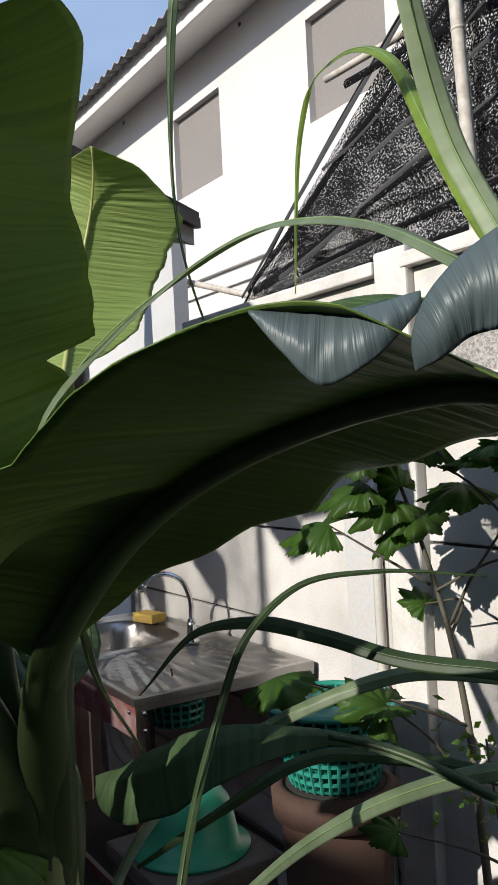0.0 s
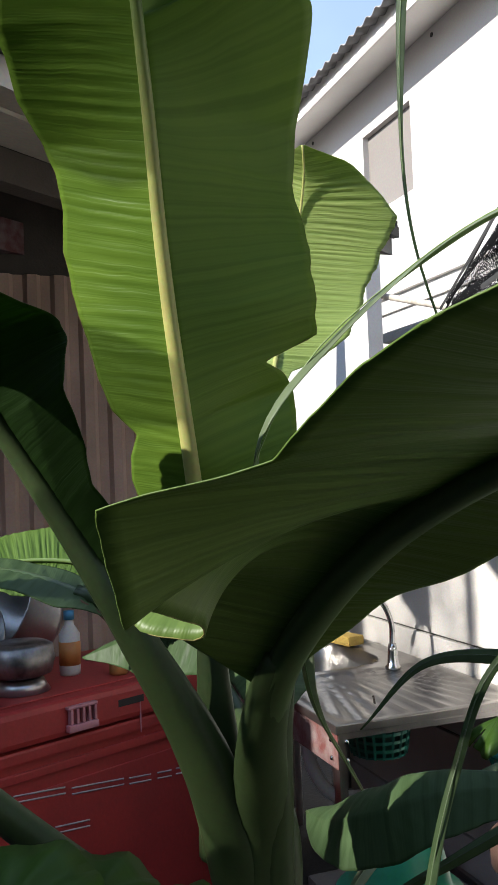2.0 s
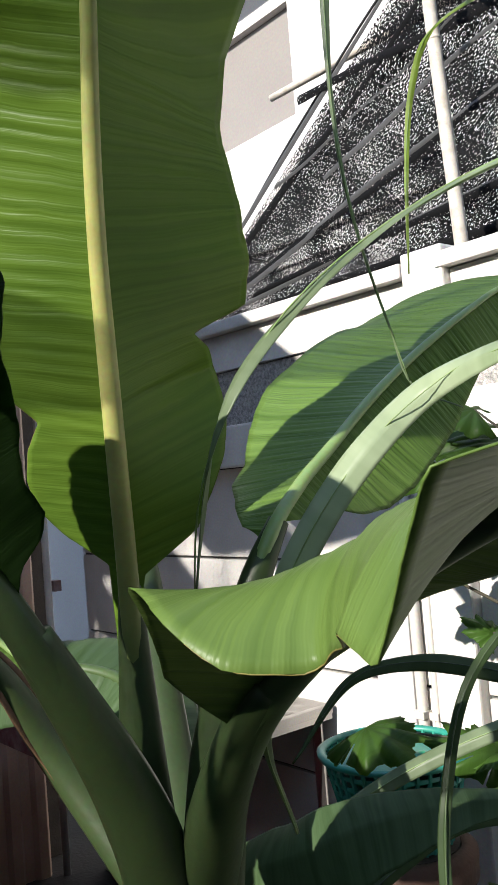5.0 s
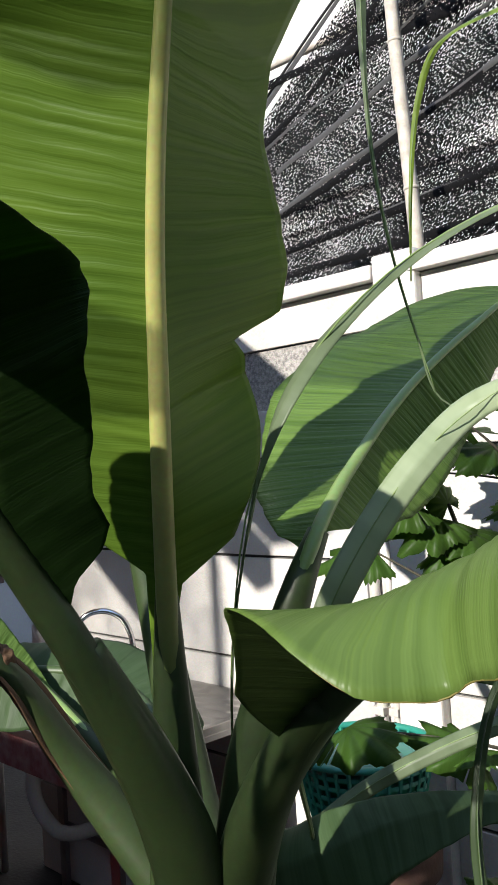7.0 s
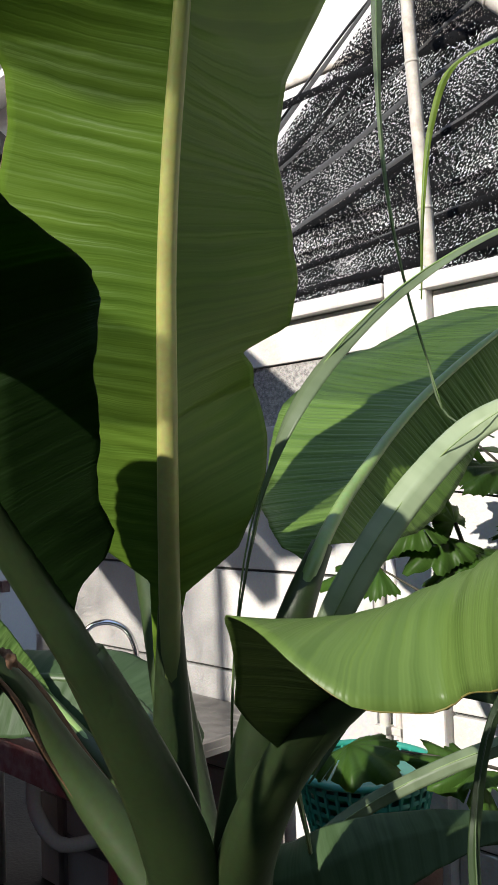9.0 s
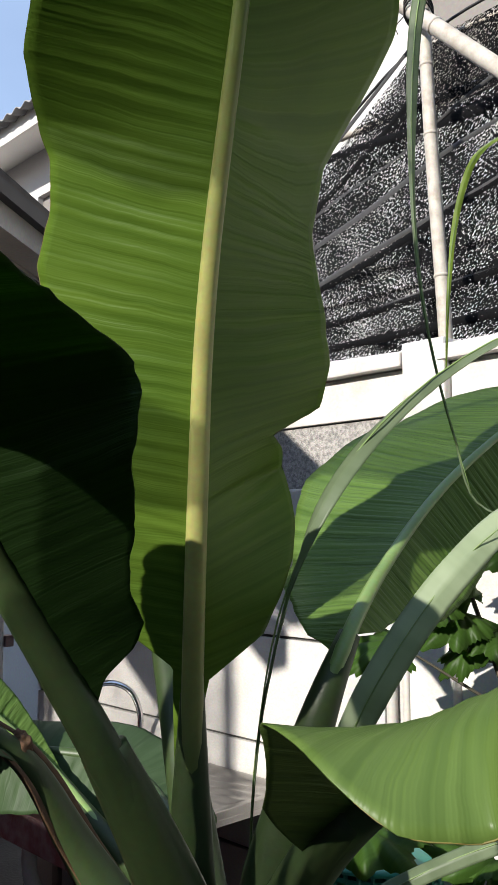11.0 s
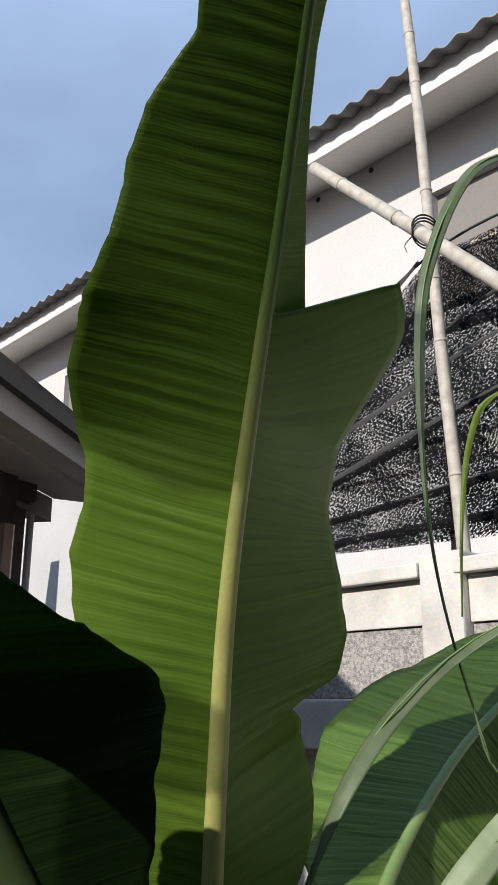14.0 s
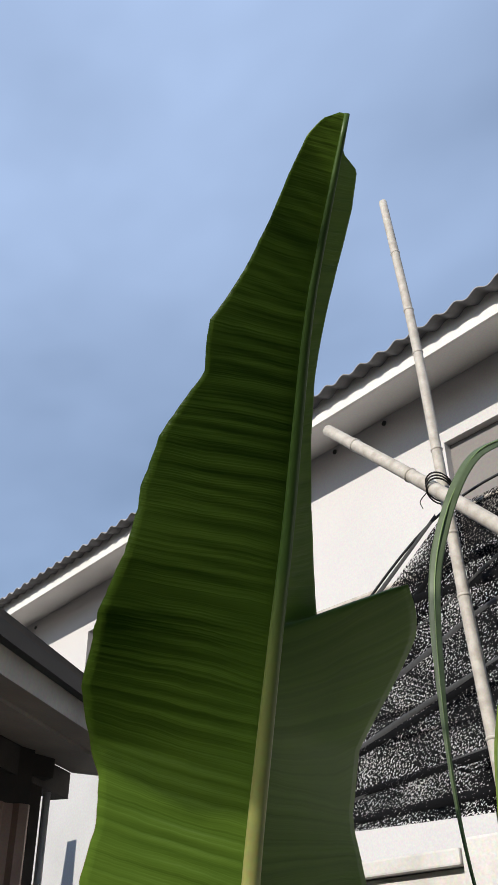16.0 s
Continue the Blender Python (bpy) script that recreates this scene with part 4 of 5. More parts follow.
# ---- red box with pots ----
BC = Vector((-2.045, 1.17, -0.0))
face_dir = Vector((0.905, 0.425, 0))
side_dir = Vector((-0.425, 0.905, 0))
TURN_BOX = Matrix(((side_dir.x, -face_dir.x, 0, BC.x), (side_dir.y, -face_dir.y, 0, BC.y), (0, 0, 1, 0), (0, 0, 0, 1)))
# local axes: x along the front, y into the box, z up
red = empty("ice_box", BC, "faded red plastic ice box with a clip and painted bars", "ice box")


def rb(name, x0, x1, y0, y1, z0, z1, m, bevel=0.0, parent=None, label=""):
    return part(name, box(x0, x1, y0, y1, z0, z1, bevel, turn=TURN_BOX), m, parent or red, label)


rb("body", -0.52, 0.40, 0.0, 0.52, 0.0, 0.70, M_RED, 0.02)
rb("band", -0.53, 0.41, -0.012, 0.53, 0.66, 0.698, M_RED, 0.008)
lid = rb("lid", -0.535, 0.415, -0.018, 0.535, 0.702, 0.80, M_RED, 0.018, None, "dusty red lid")
rb("lid_groove", -0.50, 0.38, 0.04, 0.48, 0.80, 0.806, M_RED, 0.003, lid)
rb("slot", 0.03, 0.12, -0.0185, -0.0175, 0.745, 0.765, M_BLACK, 0, lid, "dark moulded slot")
rb("raised_panel", -0.46, 0.33, -0.006, 0.002, 0.12, 0.58, M_RED, 0.003)
rb("rib", -0.50, 0.38, -0.008, 0.002, 0.615, 0.64, M_RED, 0.004)
clip = rb("latch", -0.145, -0.05, -0.04, -0.018, 0.715, 0.735, M_RED_PALE, 0.004, None, "pale red plastic latch")
for k in range(5):
    rb("tooth", -0.138 + k * 0.019, -0.130 + k * 0.019, -0.036, -0.019, 0.735, 0.775, M_RED_PALE, 0.002, clip)
rb("top_bar", -0.145, -0.05, -0.036, -0.018, 0.775, 0.784, M_RED_PALE, 0.003, clip)
rb("cord", 0.105, 0.108, -0.020, -0.017, 0.66, 0.745, M_RED_PALE, 0.0, None, "thin red string")


def stroke(P, r=0.0032):
    pts = [TURN_BOX @ Vector((x, -0.0075, z)) for x, z in P]
    part("lettering", tube(pts, [r, r], 5, 26, face=tuple(face_dir), flat=0.25), M_CHALK, red, "plain pale painted bar", True)


# the painted name and number are kept as two rows of plain bars
for x0, x1, z in ((-0.30, -0.145, 0.572), (-0.125, 0.048, 0.545), (0.066, 0.145, 0.520), (0.168, 0.222, 0.508), (0.238, 0.305, 0.502),
                  (-0.26, -0.20, 0.470), (-0.18, -0.07, 0.458)):
    for dz in (0.0, 0.016):
        stroke([(x0, z + dz), ((x0 + x1) / 2, z + dz - (x1 - x0) * 0.06), (x1, z + dz - (x1 - x0) * 0.12)], 0.0026)


def at_box(x, y, z):
    return tuple(TURN_BOX @ Vector((x, y, z)))


p0 = at_box(-0.17, 0.16, 0.807)
cup = empty("steel_cup_stand", p0, "upturned scorched aluminium pot on a ring foot", "pot")
part("foot", lathe([(0.075, 0), (0.08, 0.0), (0.06, 0.035), (0.055, 0.035), (0.0, 0.036)], 36, p0), M_ALU_CLEAN, cup, "", True)
part("bowl", lathe([(0.05, 0.037), (0.085, 0.05), (0.094, 0.085), (0.09, 0.125), (0.07, 0.135), (0.0, 0.132)], 36, p0), M_ALU, cup, "", True)
p1 = at_box(0.05, 0.40, 0.93)
pan = empty("cooking_pot", p1, "dented aluminium cooking pot lying on its side", "pot")
tilt = Matrix.Rotation(radians(62), 4, "X") @ Matrix.Rotation(radians(20), 4, "Y")
part("shell", lathe([(0.0, 0.0), (0.10, 0.0), (0.115, 0.02), (0.125, 0.14), (0.135, 0.145), (0.12, 0.142), (0.11, 0.03), (0.0, 0.02)], 36, p1, tilt), M_ALU_CLEAN, pan, "", True)
p2 = at_box(-0.16, 0.40, 0.92)
lidp = empty("pot_lid", p2, "dark round pot lid leaning on the pots", "lid")
part("disc", lathe([(0.0, 0.02), (0.06, 0.016), (0.11, 0.0), (0.115, 0.0), (0.115, 0.006), (0.06, 0.022), (0.0, 0.026)], 36, p2, Matrix.Rotation(radians(75), 4, "X") @ Matrix.Rotation(radians(30), 4, "Y")), M_ALU, lidp, "", True)
shelf = empty("low_shelf", at_box(0.80, 0.78, 0), "dark timber shelf behind the red box", "shelf")
part("board", box(0.45, 1.15, 0.58, 0.98, 0.71, 0.735, 0.003, turn=TURN_BOX), M_DARKWOOD, shelf)
for sx in (0.48, 1.10):
    for sy in (0.61, 0.93):
        part("leg", box(sx, sx + 0.035, sy, sy + 0.035, 0, 0.709, 0.002, turn=TURN_BOX), M_DARKWOOD, shelf)
basket("crate", at_box(0.80, 0.78, 0.736), 0.17, 0.195, 0.125, M_BLACK, "black plastic lattice basket on a low shelf", 34, 5)
p3 = at_box(0.03, 0.22, 0.807)
bot = empty("bottle", p3, "plastic bottle with an orange label and blue cap", "bottle")
part("body", lathe([(0.0, 0), (0.03, 0.0), (0.032, 0.01), (0.032, 0.12), (0.014, 0.15), (0.012, 0.165), (0.0, 0.165)], 24, p3), M_PVC, bot, "", True)
part("label", lathe([(0.0325, 0.03), (0.0328, 0.03), (0.0328, 0.10), (0.0325, 0.10)], 24, p3), M_ORANGE, bot, "", True)
part("cap", lathe([(0.0, 0.164), (0.016, 0.164), (0.016, 0.19), (0.0, 0.192)], 18, p3), M_BLUE, bot, "", True)
p4 = at_box(0.12, 0.10, 0.807)
tin = empty("jar", p4, "small orange plastic jar on the red lid", "jar")
part("body", lathe([(0.0, 0), (0.026, 0.0), (0.028, 0.006), (0.028, 0.05), (0.0, 0.052)], 20, p4), M_ORANGE, tin, "", True)


# ---- banana plant ----
plant = empty("banana_plant", (-0.53, 1.08, 0.0), "young banana plant with broad upright and arching leaves", "banana plant")
part("pseudostem", tube([(-0.55, 1.09, 0.0), (-0.545, 1.085, 0.45), (-0.537, 1.08, 0.80), (-0.53, 1.075, 0.93)], [0.062, 0.052, 0.044, 0.026], 22, 40), M_STEM, plant, "pale green layered stem", True)
for k in range(5):
    a = k * 1.35
    o = Vector((math.cos(a), math.sin(a), 0)) * 0.012
    part("leaf_sheath", tube([Vector((-0.545, 1.085, 0.05 + 0.1 * k)) + o, Vector((-0.537, 1.08, 0.6 + 0.06 * k)) + o, Vector((-0.53, 1.075, 0.95 + 0.02 * k)) + o * 1.3], [0.048, 0.040, 0.02], 14, 20), M_SHEATH, plant, "", True)


def banana_leaf(mid, face, stations, petiole_to, radii, m, rib, seed, label="", n=110, across=14, ripple=0.0022, wave=0.004, under=1.0, rib_from=None, rib_w=(0.010, 0.0025), ripples=46, uneven=0.05, ribs=None, fold=None, sweep=None, edges=()):
    """A leaf of the plant: blade, thick midrib on the face side and a petiole up to the share petiole_to of its length."""
    b = blade(mid, face, stations, n, across, ripple, wave, seed, ripples, uneven, fold, sweep)
    lf = leaf_part("leaf", b, m, plant, label)
    M = curve_points(mid, 60)
    T, N, B = frames_along(M, face)
    i0 = int(59 * (rib_from if rib_from is not None else petiole_to * 0.4))
    pts = [tuple(M[i] + N[i] * 0.004 * under) for i in range(i0, 60, 4)] + [tuple(M[59])]
    for s0, s1, rm in ribs or ((0.0, 1.0, rib),):
        k0, k1 = int(s0 * (len(pts) - 1)), int(s1 * (len(pts) - 1))
        rr = [rib_w[0] + (rib_w[1] - rib_w[0]) * f ** 1.3 for f in np.linspace(s0, s1, 5)]
        part("midrib", tube(pts[k0:k1 + 1], rr, 12, 60, face=face, flat=0.8), rm, lf, "", True)
    for right, s0, s1, r in edges:
        line_ = EDGES[seed][right]
        seg = line_[int(s0 * (len(line_) - 1)):int(s1 * (len(line_) - 1)):2]
        part("dry_edge", tube(seg, [r * 0.4, r, r, r * 0.4], 6, len(seg) * 2), M_EDGE, lf, "thin yellow-brown margin", True)
    i1 = int(59 * petiole_to)
    pts = [tuple(M[i]) for i in range(0, max(i1, 6) + 1, 3)]
    if mid[0][2] > 0.95:
        pts = [(-0.543, 1.084, 0.70)] + pts
        radii = [0.022] + list(radii)
    part("petiole", tube(pts, radii, 16, 40, face=face, flat=0.8), M_PETIOLE, lf, "", True)
    return lf


# the tall upright leaf in the middle
MID1 = [(-0.542, 1.042, 0.95), (-0.523, 1.027, 1.15), (-0.510, 1.018, 1.30), (-0.473, 0.992, 1.45), (-0.430, 0.964, 1.60), (-0.372, 0.938, 1.75), (-0.298, 0.903, 1.90), (-0.214, 0.852, 2.02), (-0.128, 0.812, 2.12), (-0.115, 0.806, 2.135)]
S1 = [0, .12, .20, .24, .26, .27, .28, .29, .30, .31, .32, .33, .35, .37, .38, .39, .40, .415, .43, .45, .47, .49, .52, .55, .58, .60, .62, .64, .66, .67, .683, .686, .72, .76, .80, .84, .87, .885, .90, .93, .95, .96, .972, .978, .985, .995, 1.0]
LEFT1 = [(0, .005), (.12, .012), (.24, .017), (.27, .018), (.29, .056), (.31, .080), (.33, .086), (.35, .082), (.37, .069), (.39, .099), (.41, .109), (.44, .117), (.47, .128), (.50, .140), (.53, .146), (.56, .133), (.58, .140), (.60, .153), (.62, .157), (.64, .156), (.66, .150), (.69, .144), (.72, .130), (.76, .126), (.80, .114), (.84, .080), (.87, .079), (.885, .067), (.90, .057), (.93, .045), (.96, .036), (.985, .027), (.995, .018), (1.0, .006)]
RIGHT1 = [(0, .005), (.12, .010), (.24, .010), (.26, .016), (.28, .070), (.30, .086), (.32, .107), (.35, .133), (.38, .153), (.40, .135), (.415, .110), (.43, .180), (.45, .173), (.49, .176), (.52, .182), (.55, .184), (.58, .176), (.60, .178), (.62, .187), (.64, .184), (.66, .178), (.67, .160), (.683, .130), (.686, .072), (.72, .054), (.76, .036), (.80, .026), (.84, .022), (.88, .026), (.92, .032), (.95, .034), (.972, .030), (.978, .004), (1.0, .003)]
TILT_L = [(0, -25), (.15, -25), (.30, -13), (.40, -10), (.50, -14), (.60, -16), (.70, 12), (.80, 11), (.90, 5), (1.0, 3)]
TILT_R = [(0, -26), (.30, -25), (.38, -57), (.46, -44), (.54, -54), (.62, -59), (.683, -32), (.686, -60), (1.0, -60)]
SWEEP_R = [(0, 0), (.3, .13), (.5, -.07), (.6, -.33), (.65, .07), (.683, .39), (.686, 0), (1, 0)]


def along_leaf(rows, s):
    """Value at the share s of a leaf's length, between (share, value) rows."""
    return float(np.interp(s, [r[0] for r in rows], [r[1] for r in rows]))


ST1 = [(s, along_leaf(LEFT1, s), along_leaf(RIGHT1, s), along_leaf(TILT_L, s), along_leaf(TILT_R, s), 0, 0) for s in S1]
banana_leaf(MID1, (0.75, -0.62, -0.1), ST1, 0.27, [0.034, 0.022, 0.0105], M_LEAF, M_RIB_SHADE_RAMP, 1,
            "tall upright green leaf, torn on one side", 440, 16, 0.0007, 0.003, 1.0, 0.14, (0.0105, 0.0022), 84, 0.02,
            sweep=lambda s: along_leaf(SWEEP_R, s), ribs=((0.0, 1.0, M_RIB_SHADE_RAMP),), edges=((0, 0.28, 0.68, 0.0005), (1, 0.26, 0.68, 0.0005)))

# the leaf that arches to the side over the red box, coloured near-black for its shade
MID2 = [(-0.535, 1.06, 0.90), (-0.495, 1.008, 1.071), (-0.483, 0.919, 1.24), (-0.511, 0.837, 1.391), (-0.503, 0.766, 1.496), (-0.446, 0.692, 1.552), (-0.378, 0.612, 1.567), (-0.34, 0.52, 1.55), (-0.37, 0.41, 1.51)]
RIGHT2 = [(0, .004), (.30, .011), (.385, .012), (.40, .03), (.412, .07), (.425, .090), (.445, .098), (.48, .116), (.52, .14), (.56, .16), (.60, .163), (.64, .163), (.67, .147), (.70, .13), (.74, .12), (.80, .097), (.90, .07), (1, .004)]
TILT2 = [(0, -8), (.35, -8), (.45, 22), (.55, 22), (.65, 5), (.8, 10), (1, 10)]
LEFT2 = [(0, .004), (.36, .008), (.5, .014), (.8, .014), (1, .004)]
ST2 = [(s, along_leaf(LEFT2, s), along_leaf(RIGHT2, s), -125, along_leaf(TILT2, s), 0, 0) for s in sorted({r[0] for r in RIGHT2 + TILT2 + LEFT2})]
banana_leaf(MID2, (0.6, -0.5, -0.5), ST2, 0.40, [0.036, 0.031, 0.019], M_LEAF_SHADED, M_PETIOLE, 2, "arching leaf seen from below, its shade put into the colour", 220, 16, rib_w=(0.019, 0.004), wave=0.002, ripple=0.0008, ripples=70, uneven=0.02)

# the big leaf that arches along the yard
MID3 = [(-0.50, 1.07, 1.0), (-0.43, 1.05, 1.12), (-0.378, 1.047, 1.187), (-0.28, 1.055, 1.27), (-0.10, 1.06, 1.36), (0.08, 1.075, 1.41), (0.22, 1.08, 1.42), (0.36, 1.07, 1.38)]
LEFT3 = [(0, .004), (.20, .010), (.30, .05), (.43, .080), (.50, .10), (.56, .13), (.64, .108), (.80, .088), (.90, .066), (.96, .04), (1, .004)]
RIGHT3 = [(0, 0.004, 28, 0), (0.2, 0.012, 27, -1), (0.265, 0.105, 29, -0), (0.35, 0.174, 31, -0), (0.4, 0.195, 26, -15), (0.43, 0.202, 35, -62), (0.455, 0.179, 40, -92), (0.475, 0.186, 43, -96), (0.5, 0.200, 38, -85), (0.53, 0.225, 28, -56), (0.56, 0.244, 12, -29), (0.62, 0.260, 15, -11), (0.7, 0.198, 13, -4), (0.8, 0.181, 19, -1), (0.9, 0.123, 27, 5), (1, 0.012, 26, 6)]
ST3 = [(s, along_leaf(LEFT3, s), *(along_leaf([(r[0], r[k]) for r in RIGHT3], s) if k else -30 for k in (1, 0, 2)), 0, along_leaf([(r[0], r[3]) for r in RIGHT3], s)) for s in sorted({r[0] for r in LEFT3 + RIGHT3})]
banana_leaf(MID3, (0.0, -0.25, 1.0), ST3, 0.27, [0.036, 0.031, 0.022], M_LEAF_ARCH, M_RIB_GREEN, 3, "large dark arching leaf with a curled pale margin", 220, 20, under=-1.0, uneven=0.012, rib_w=(0.022, 0.006), ripple=0.0008, ripples=60, edges=((1, 0.42, 0.55, 0.0006),))

# its far margin is folded over in two places, coloured blue-grey for the reflected sky
def folded_flap(upper, lower, seed, bulge):
    """A flap between its fold and its free margin, puffed out a little."""
    bm = bmesh.new()
    lay = bm.loops.layers.uv.new("blade")
    U, V = curve_points(upper, 41), curve_points(lower, 41)
    out_way = np.array((0.80, -0.60, 0.05))
    grid = []
    for j in range(17):
        q = j / 16
        row = []
        for i in range(41):
            wide = min(1.0, float(np.linalg.norm(U[i] - V[i])) / 0.03)
            puff = bulge * wide * math.sin(3.14 * q) + 0.0012 * wide * noise.noise((i * 0.35, j * 0.12, seed)) + 0.00015 * wide * math.sin(i * 1.55 + 0.3 * j)
            row.append(bm.verts.new(U[i] * (1 - q) + V[i] * q + out_way * puff))
        grid.append(row)
    for j in range(16):
        for i in range(40):
            fc = bm.faces.new((grid[j][i], grid[j][i + 1], grid[j + 1][i + 1], grid[j + 1][i]))
            fc.smooth = True
            for lp, (a, b) in zip(fc.loops, ((i, j), (i + 1, j), (i + 1, j + 1), (i, j + 1))):
                lp[lay].uv = (b * 0.006, a * 0.006)
    leaf_part("folded_flap", bm, M_LEAF_SKY_SHEEN, plant, "folded leaf margin, blue-grey with painted sky sheen")


folded_flap([(0.224, 0.938, 1.451), (0.241, 0.956, 1.448), (0.259, 0.971, 1.448), (0.279, 0.986, 1.452)], [(0.224, 0.938, 1.450), (0.241, 0.943, 1.431), (0.254, 0.953, 1.416), (0.268, 0.965, 1.423), (0.280, 0.985, 1.445)], 3.0, 0.006)
folded_flap([(0.277, 0.983, 1.421), (0.28, 0.979, 1.43), (0.287, 0.979, 1.445), (0.298, 0.984, 1.458), (0.317, 0.995, 1.472)], [(0.277, 0.983, 1.42), (0.293, 0.982, 1.423), (0.303, 0.987, 1.43), (0.318, 0.991, 1.432)], 8.0, 0.008)

# the leaf behind on the net's side
MID4 = [(-0.51, 1.08, 0.97), (-0.456, 1.076, 1.171), (-0.42, 1.115, 1.322), (-0.455, 1.225, 1.39), (-0.466, 1.345, 1.47), (-0.452, 1.467, 1.545), (-0.459, 1.597, 1.597), (-0.46, 1.74, 1.61)]
LEFT4 = [(0, .004), (.30, .008), (.335, .012), (.355, .045), (.39, .067), (.42, .085), (.45, .112), (.48, .122), (.52, .152), (.56, .178), (.60, .20), (.64, .20), (.70, .185), (.78, .17), (.84, .14), (.9, .09), (1, .004)]
RIGHT4 = [(0, .004), (.36, .006), (.39, .028), (.42, .036), (.45, .066), (.48, .085), (.52, .097), (.56, .10), (.60, .096), (.64, .088), (.68, .074), (.73, .056), (.8, .046), (.9, .03), (1, .004)]
ST4 = [(s, along_leaf(LEFT4, s), along_leaf(RIGHT4, s), -36, -33, 0, 0) for s in sorted({r[0] for r in LEFT4 + RIGHT4})]
banana_leaf(MID4, (0.62, -0.62, 0.45), ST4, 0.37, [0.032, 0.027, 0.010], M_LEAF_MID, M_RIB_LIGHT, 4, "green leaf with ridged veins behind the stem", 640, 14, 0.0011, 0.004, rib_w=(0.0080, 0.002), ripples=150, uneven=0.02)

# the pale leaf further back, with sunlight put into its colour
MID5 = [(-0.56, 1.09, 1.0), (-0.72, 1.17, 1.22), (-0.943, 1.28, 1.541), (-1.01, 1.333, 1.676), (-1.021, 1.366, 1.809), (-0.986, 1.374, 1.908), (-0.942, 1.353, 1.955)]
ST5 = [(0, .004, .004), (.56, .012, .010), (.62, .04, .03), (.66, .07, .085), (.70, .09, .125), (.8, .11, .142), (.88, .11, .168), (.91, .10, .172), (.94, .07, .12), (.97, .05, .07), (1, .004, .004)]
banana_leaf(MID5, (0.85, -0.5, 0.1), [(s, l, r, -10, -10, 0, 0) for s, l, r in ST5], 0.58, [0.026, 0.02, 0.009], M_LEAF_SUNLIT, M_RIB, 5, "leaf with ridged veins, sunlight put into its pale colour", 460, 14, 0.0012, 0.006, rib_w=(0.006, 0.002), ripples=120, uneven=0.05)

# lower leaves, mostly in a green darkened to stand for shade
MID6 = [(-0.56, 1.06, 0.98), (-0.655, 1.002, 1.117), (-0.676, 0.934, 1.224), (-0.70, 0.86, 1.265), (-0.76, 0.74, 1.28), (-0.82, 0.6, 1.24)]
ST6 = [(0, .004, .004), (.42, .012, .012), (.46, .030, .03), (.52, .055, .035), (.6, .05, .035), (.8, .05, .04), (.95, .03, .03), (1, .003, .003)]
banana_leaf(MID6, (0.3, -0.3, 0.9), [(s, l, r, 10, -10, 0, 0) for s, l, r in ST6], 0.52, [0.03, 0.022, 0.010], M_LEAF_LOW_SHADED, M_RIB_GREEN, 6, "lower leaf with a browned petiole edge", under=-1)
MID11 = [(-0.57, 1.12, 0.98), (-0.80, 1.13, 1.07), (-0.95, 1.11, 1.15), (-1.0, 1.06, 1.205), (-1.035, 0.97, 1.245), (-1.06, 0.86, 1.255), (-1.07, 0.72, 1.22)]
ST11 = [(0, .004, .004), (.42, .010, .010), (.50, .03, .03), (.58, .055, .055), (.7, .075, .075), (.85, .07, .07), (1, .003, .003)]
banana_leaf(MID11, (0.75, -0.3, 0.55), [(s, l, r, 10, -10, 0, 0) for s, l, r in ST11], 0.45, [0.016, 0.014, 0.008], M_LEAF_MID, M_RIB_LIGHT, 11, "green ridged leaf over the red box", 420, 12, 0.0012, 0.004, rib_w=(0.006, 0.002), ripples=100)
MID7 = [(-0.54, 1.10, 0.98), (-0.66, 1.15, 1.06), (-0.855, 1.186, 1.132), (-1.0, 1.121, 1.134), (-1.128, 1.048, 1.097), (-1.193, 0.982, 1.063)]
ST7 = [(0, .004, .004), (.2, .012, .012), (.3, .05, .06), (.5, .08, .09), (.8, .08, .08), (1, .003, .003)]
banana_leaf(MID7, (0.5, -0.5, 0.7), [(s, l, r, -20, -20, 0, -20) for s, l, r in ST7], 0.30, [0.02, 0.016, 0.009], M_LEAF_LOW_SHADED, M_RIB_GREEN, 7, "low drooping leaf behind the stem", under=-1)
MID8 = [(0.02, 1.60, 0.82), (-0.20, 1.52, 0.96), (-0.40, 1.42, 1.005), (-0.515, 1.305, 0.985), (-0.60, 1.25, 0.94), (-0.70, 1.235, 0.90), (-0.793, 1.246, 0.879)]
ST8 = [(0, .004, .004), (.50, .010, .010), (.58, .028, .022), (.66, .050, .040), (.75, .064, .056), (.84, .062, .060), (.91, .042, .045), (.97, .018, .02), (1, .003, .003)]
sucker = empty("banana_sucker", (0.12, 1.70, 0.0), "small banana sucker with a low drooping leaf", "banana plant")
part("pseudostem", tube([(0.14, 1.72, 0.0), (0.12, 1.69, 0.5), (0.02, 1.60, 0.82)], [0.035, 0.028, 0.014], 16, 30), M_STEM, sucker, "", True)
owner = plant
plant = sucker
banana_leaf(MID8, (0.35, -0.65, 0.6), [(s, l, r, -12, -16, 0, -20) for s, l, r in ST8], 0.52, [0.008, 0.006, 0.004], M_LEAF_LOW_SHADED, M_RIB_GREEN, 8, "low leaf in front of the sink, darkened for shade", under=-1, rib_w=(0.006, 0.002))
plant = owner
# two unseen leaves are added towards the sun to shade the rest
MID9 = [(-0.53, 1.06, 0.78), (-0.50, 0.84, 0.95), (-0.43, 0.58, 1.22), (-0.37, 0.40, 1.47), (-0.345, 0.24, 1.68), (-0.33, 0.06, 1.86)]
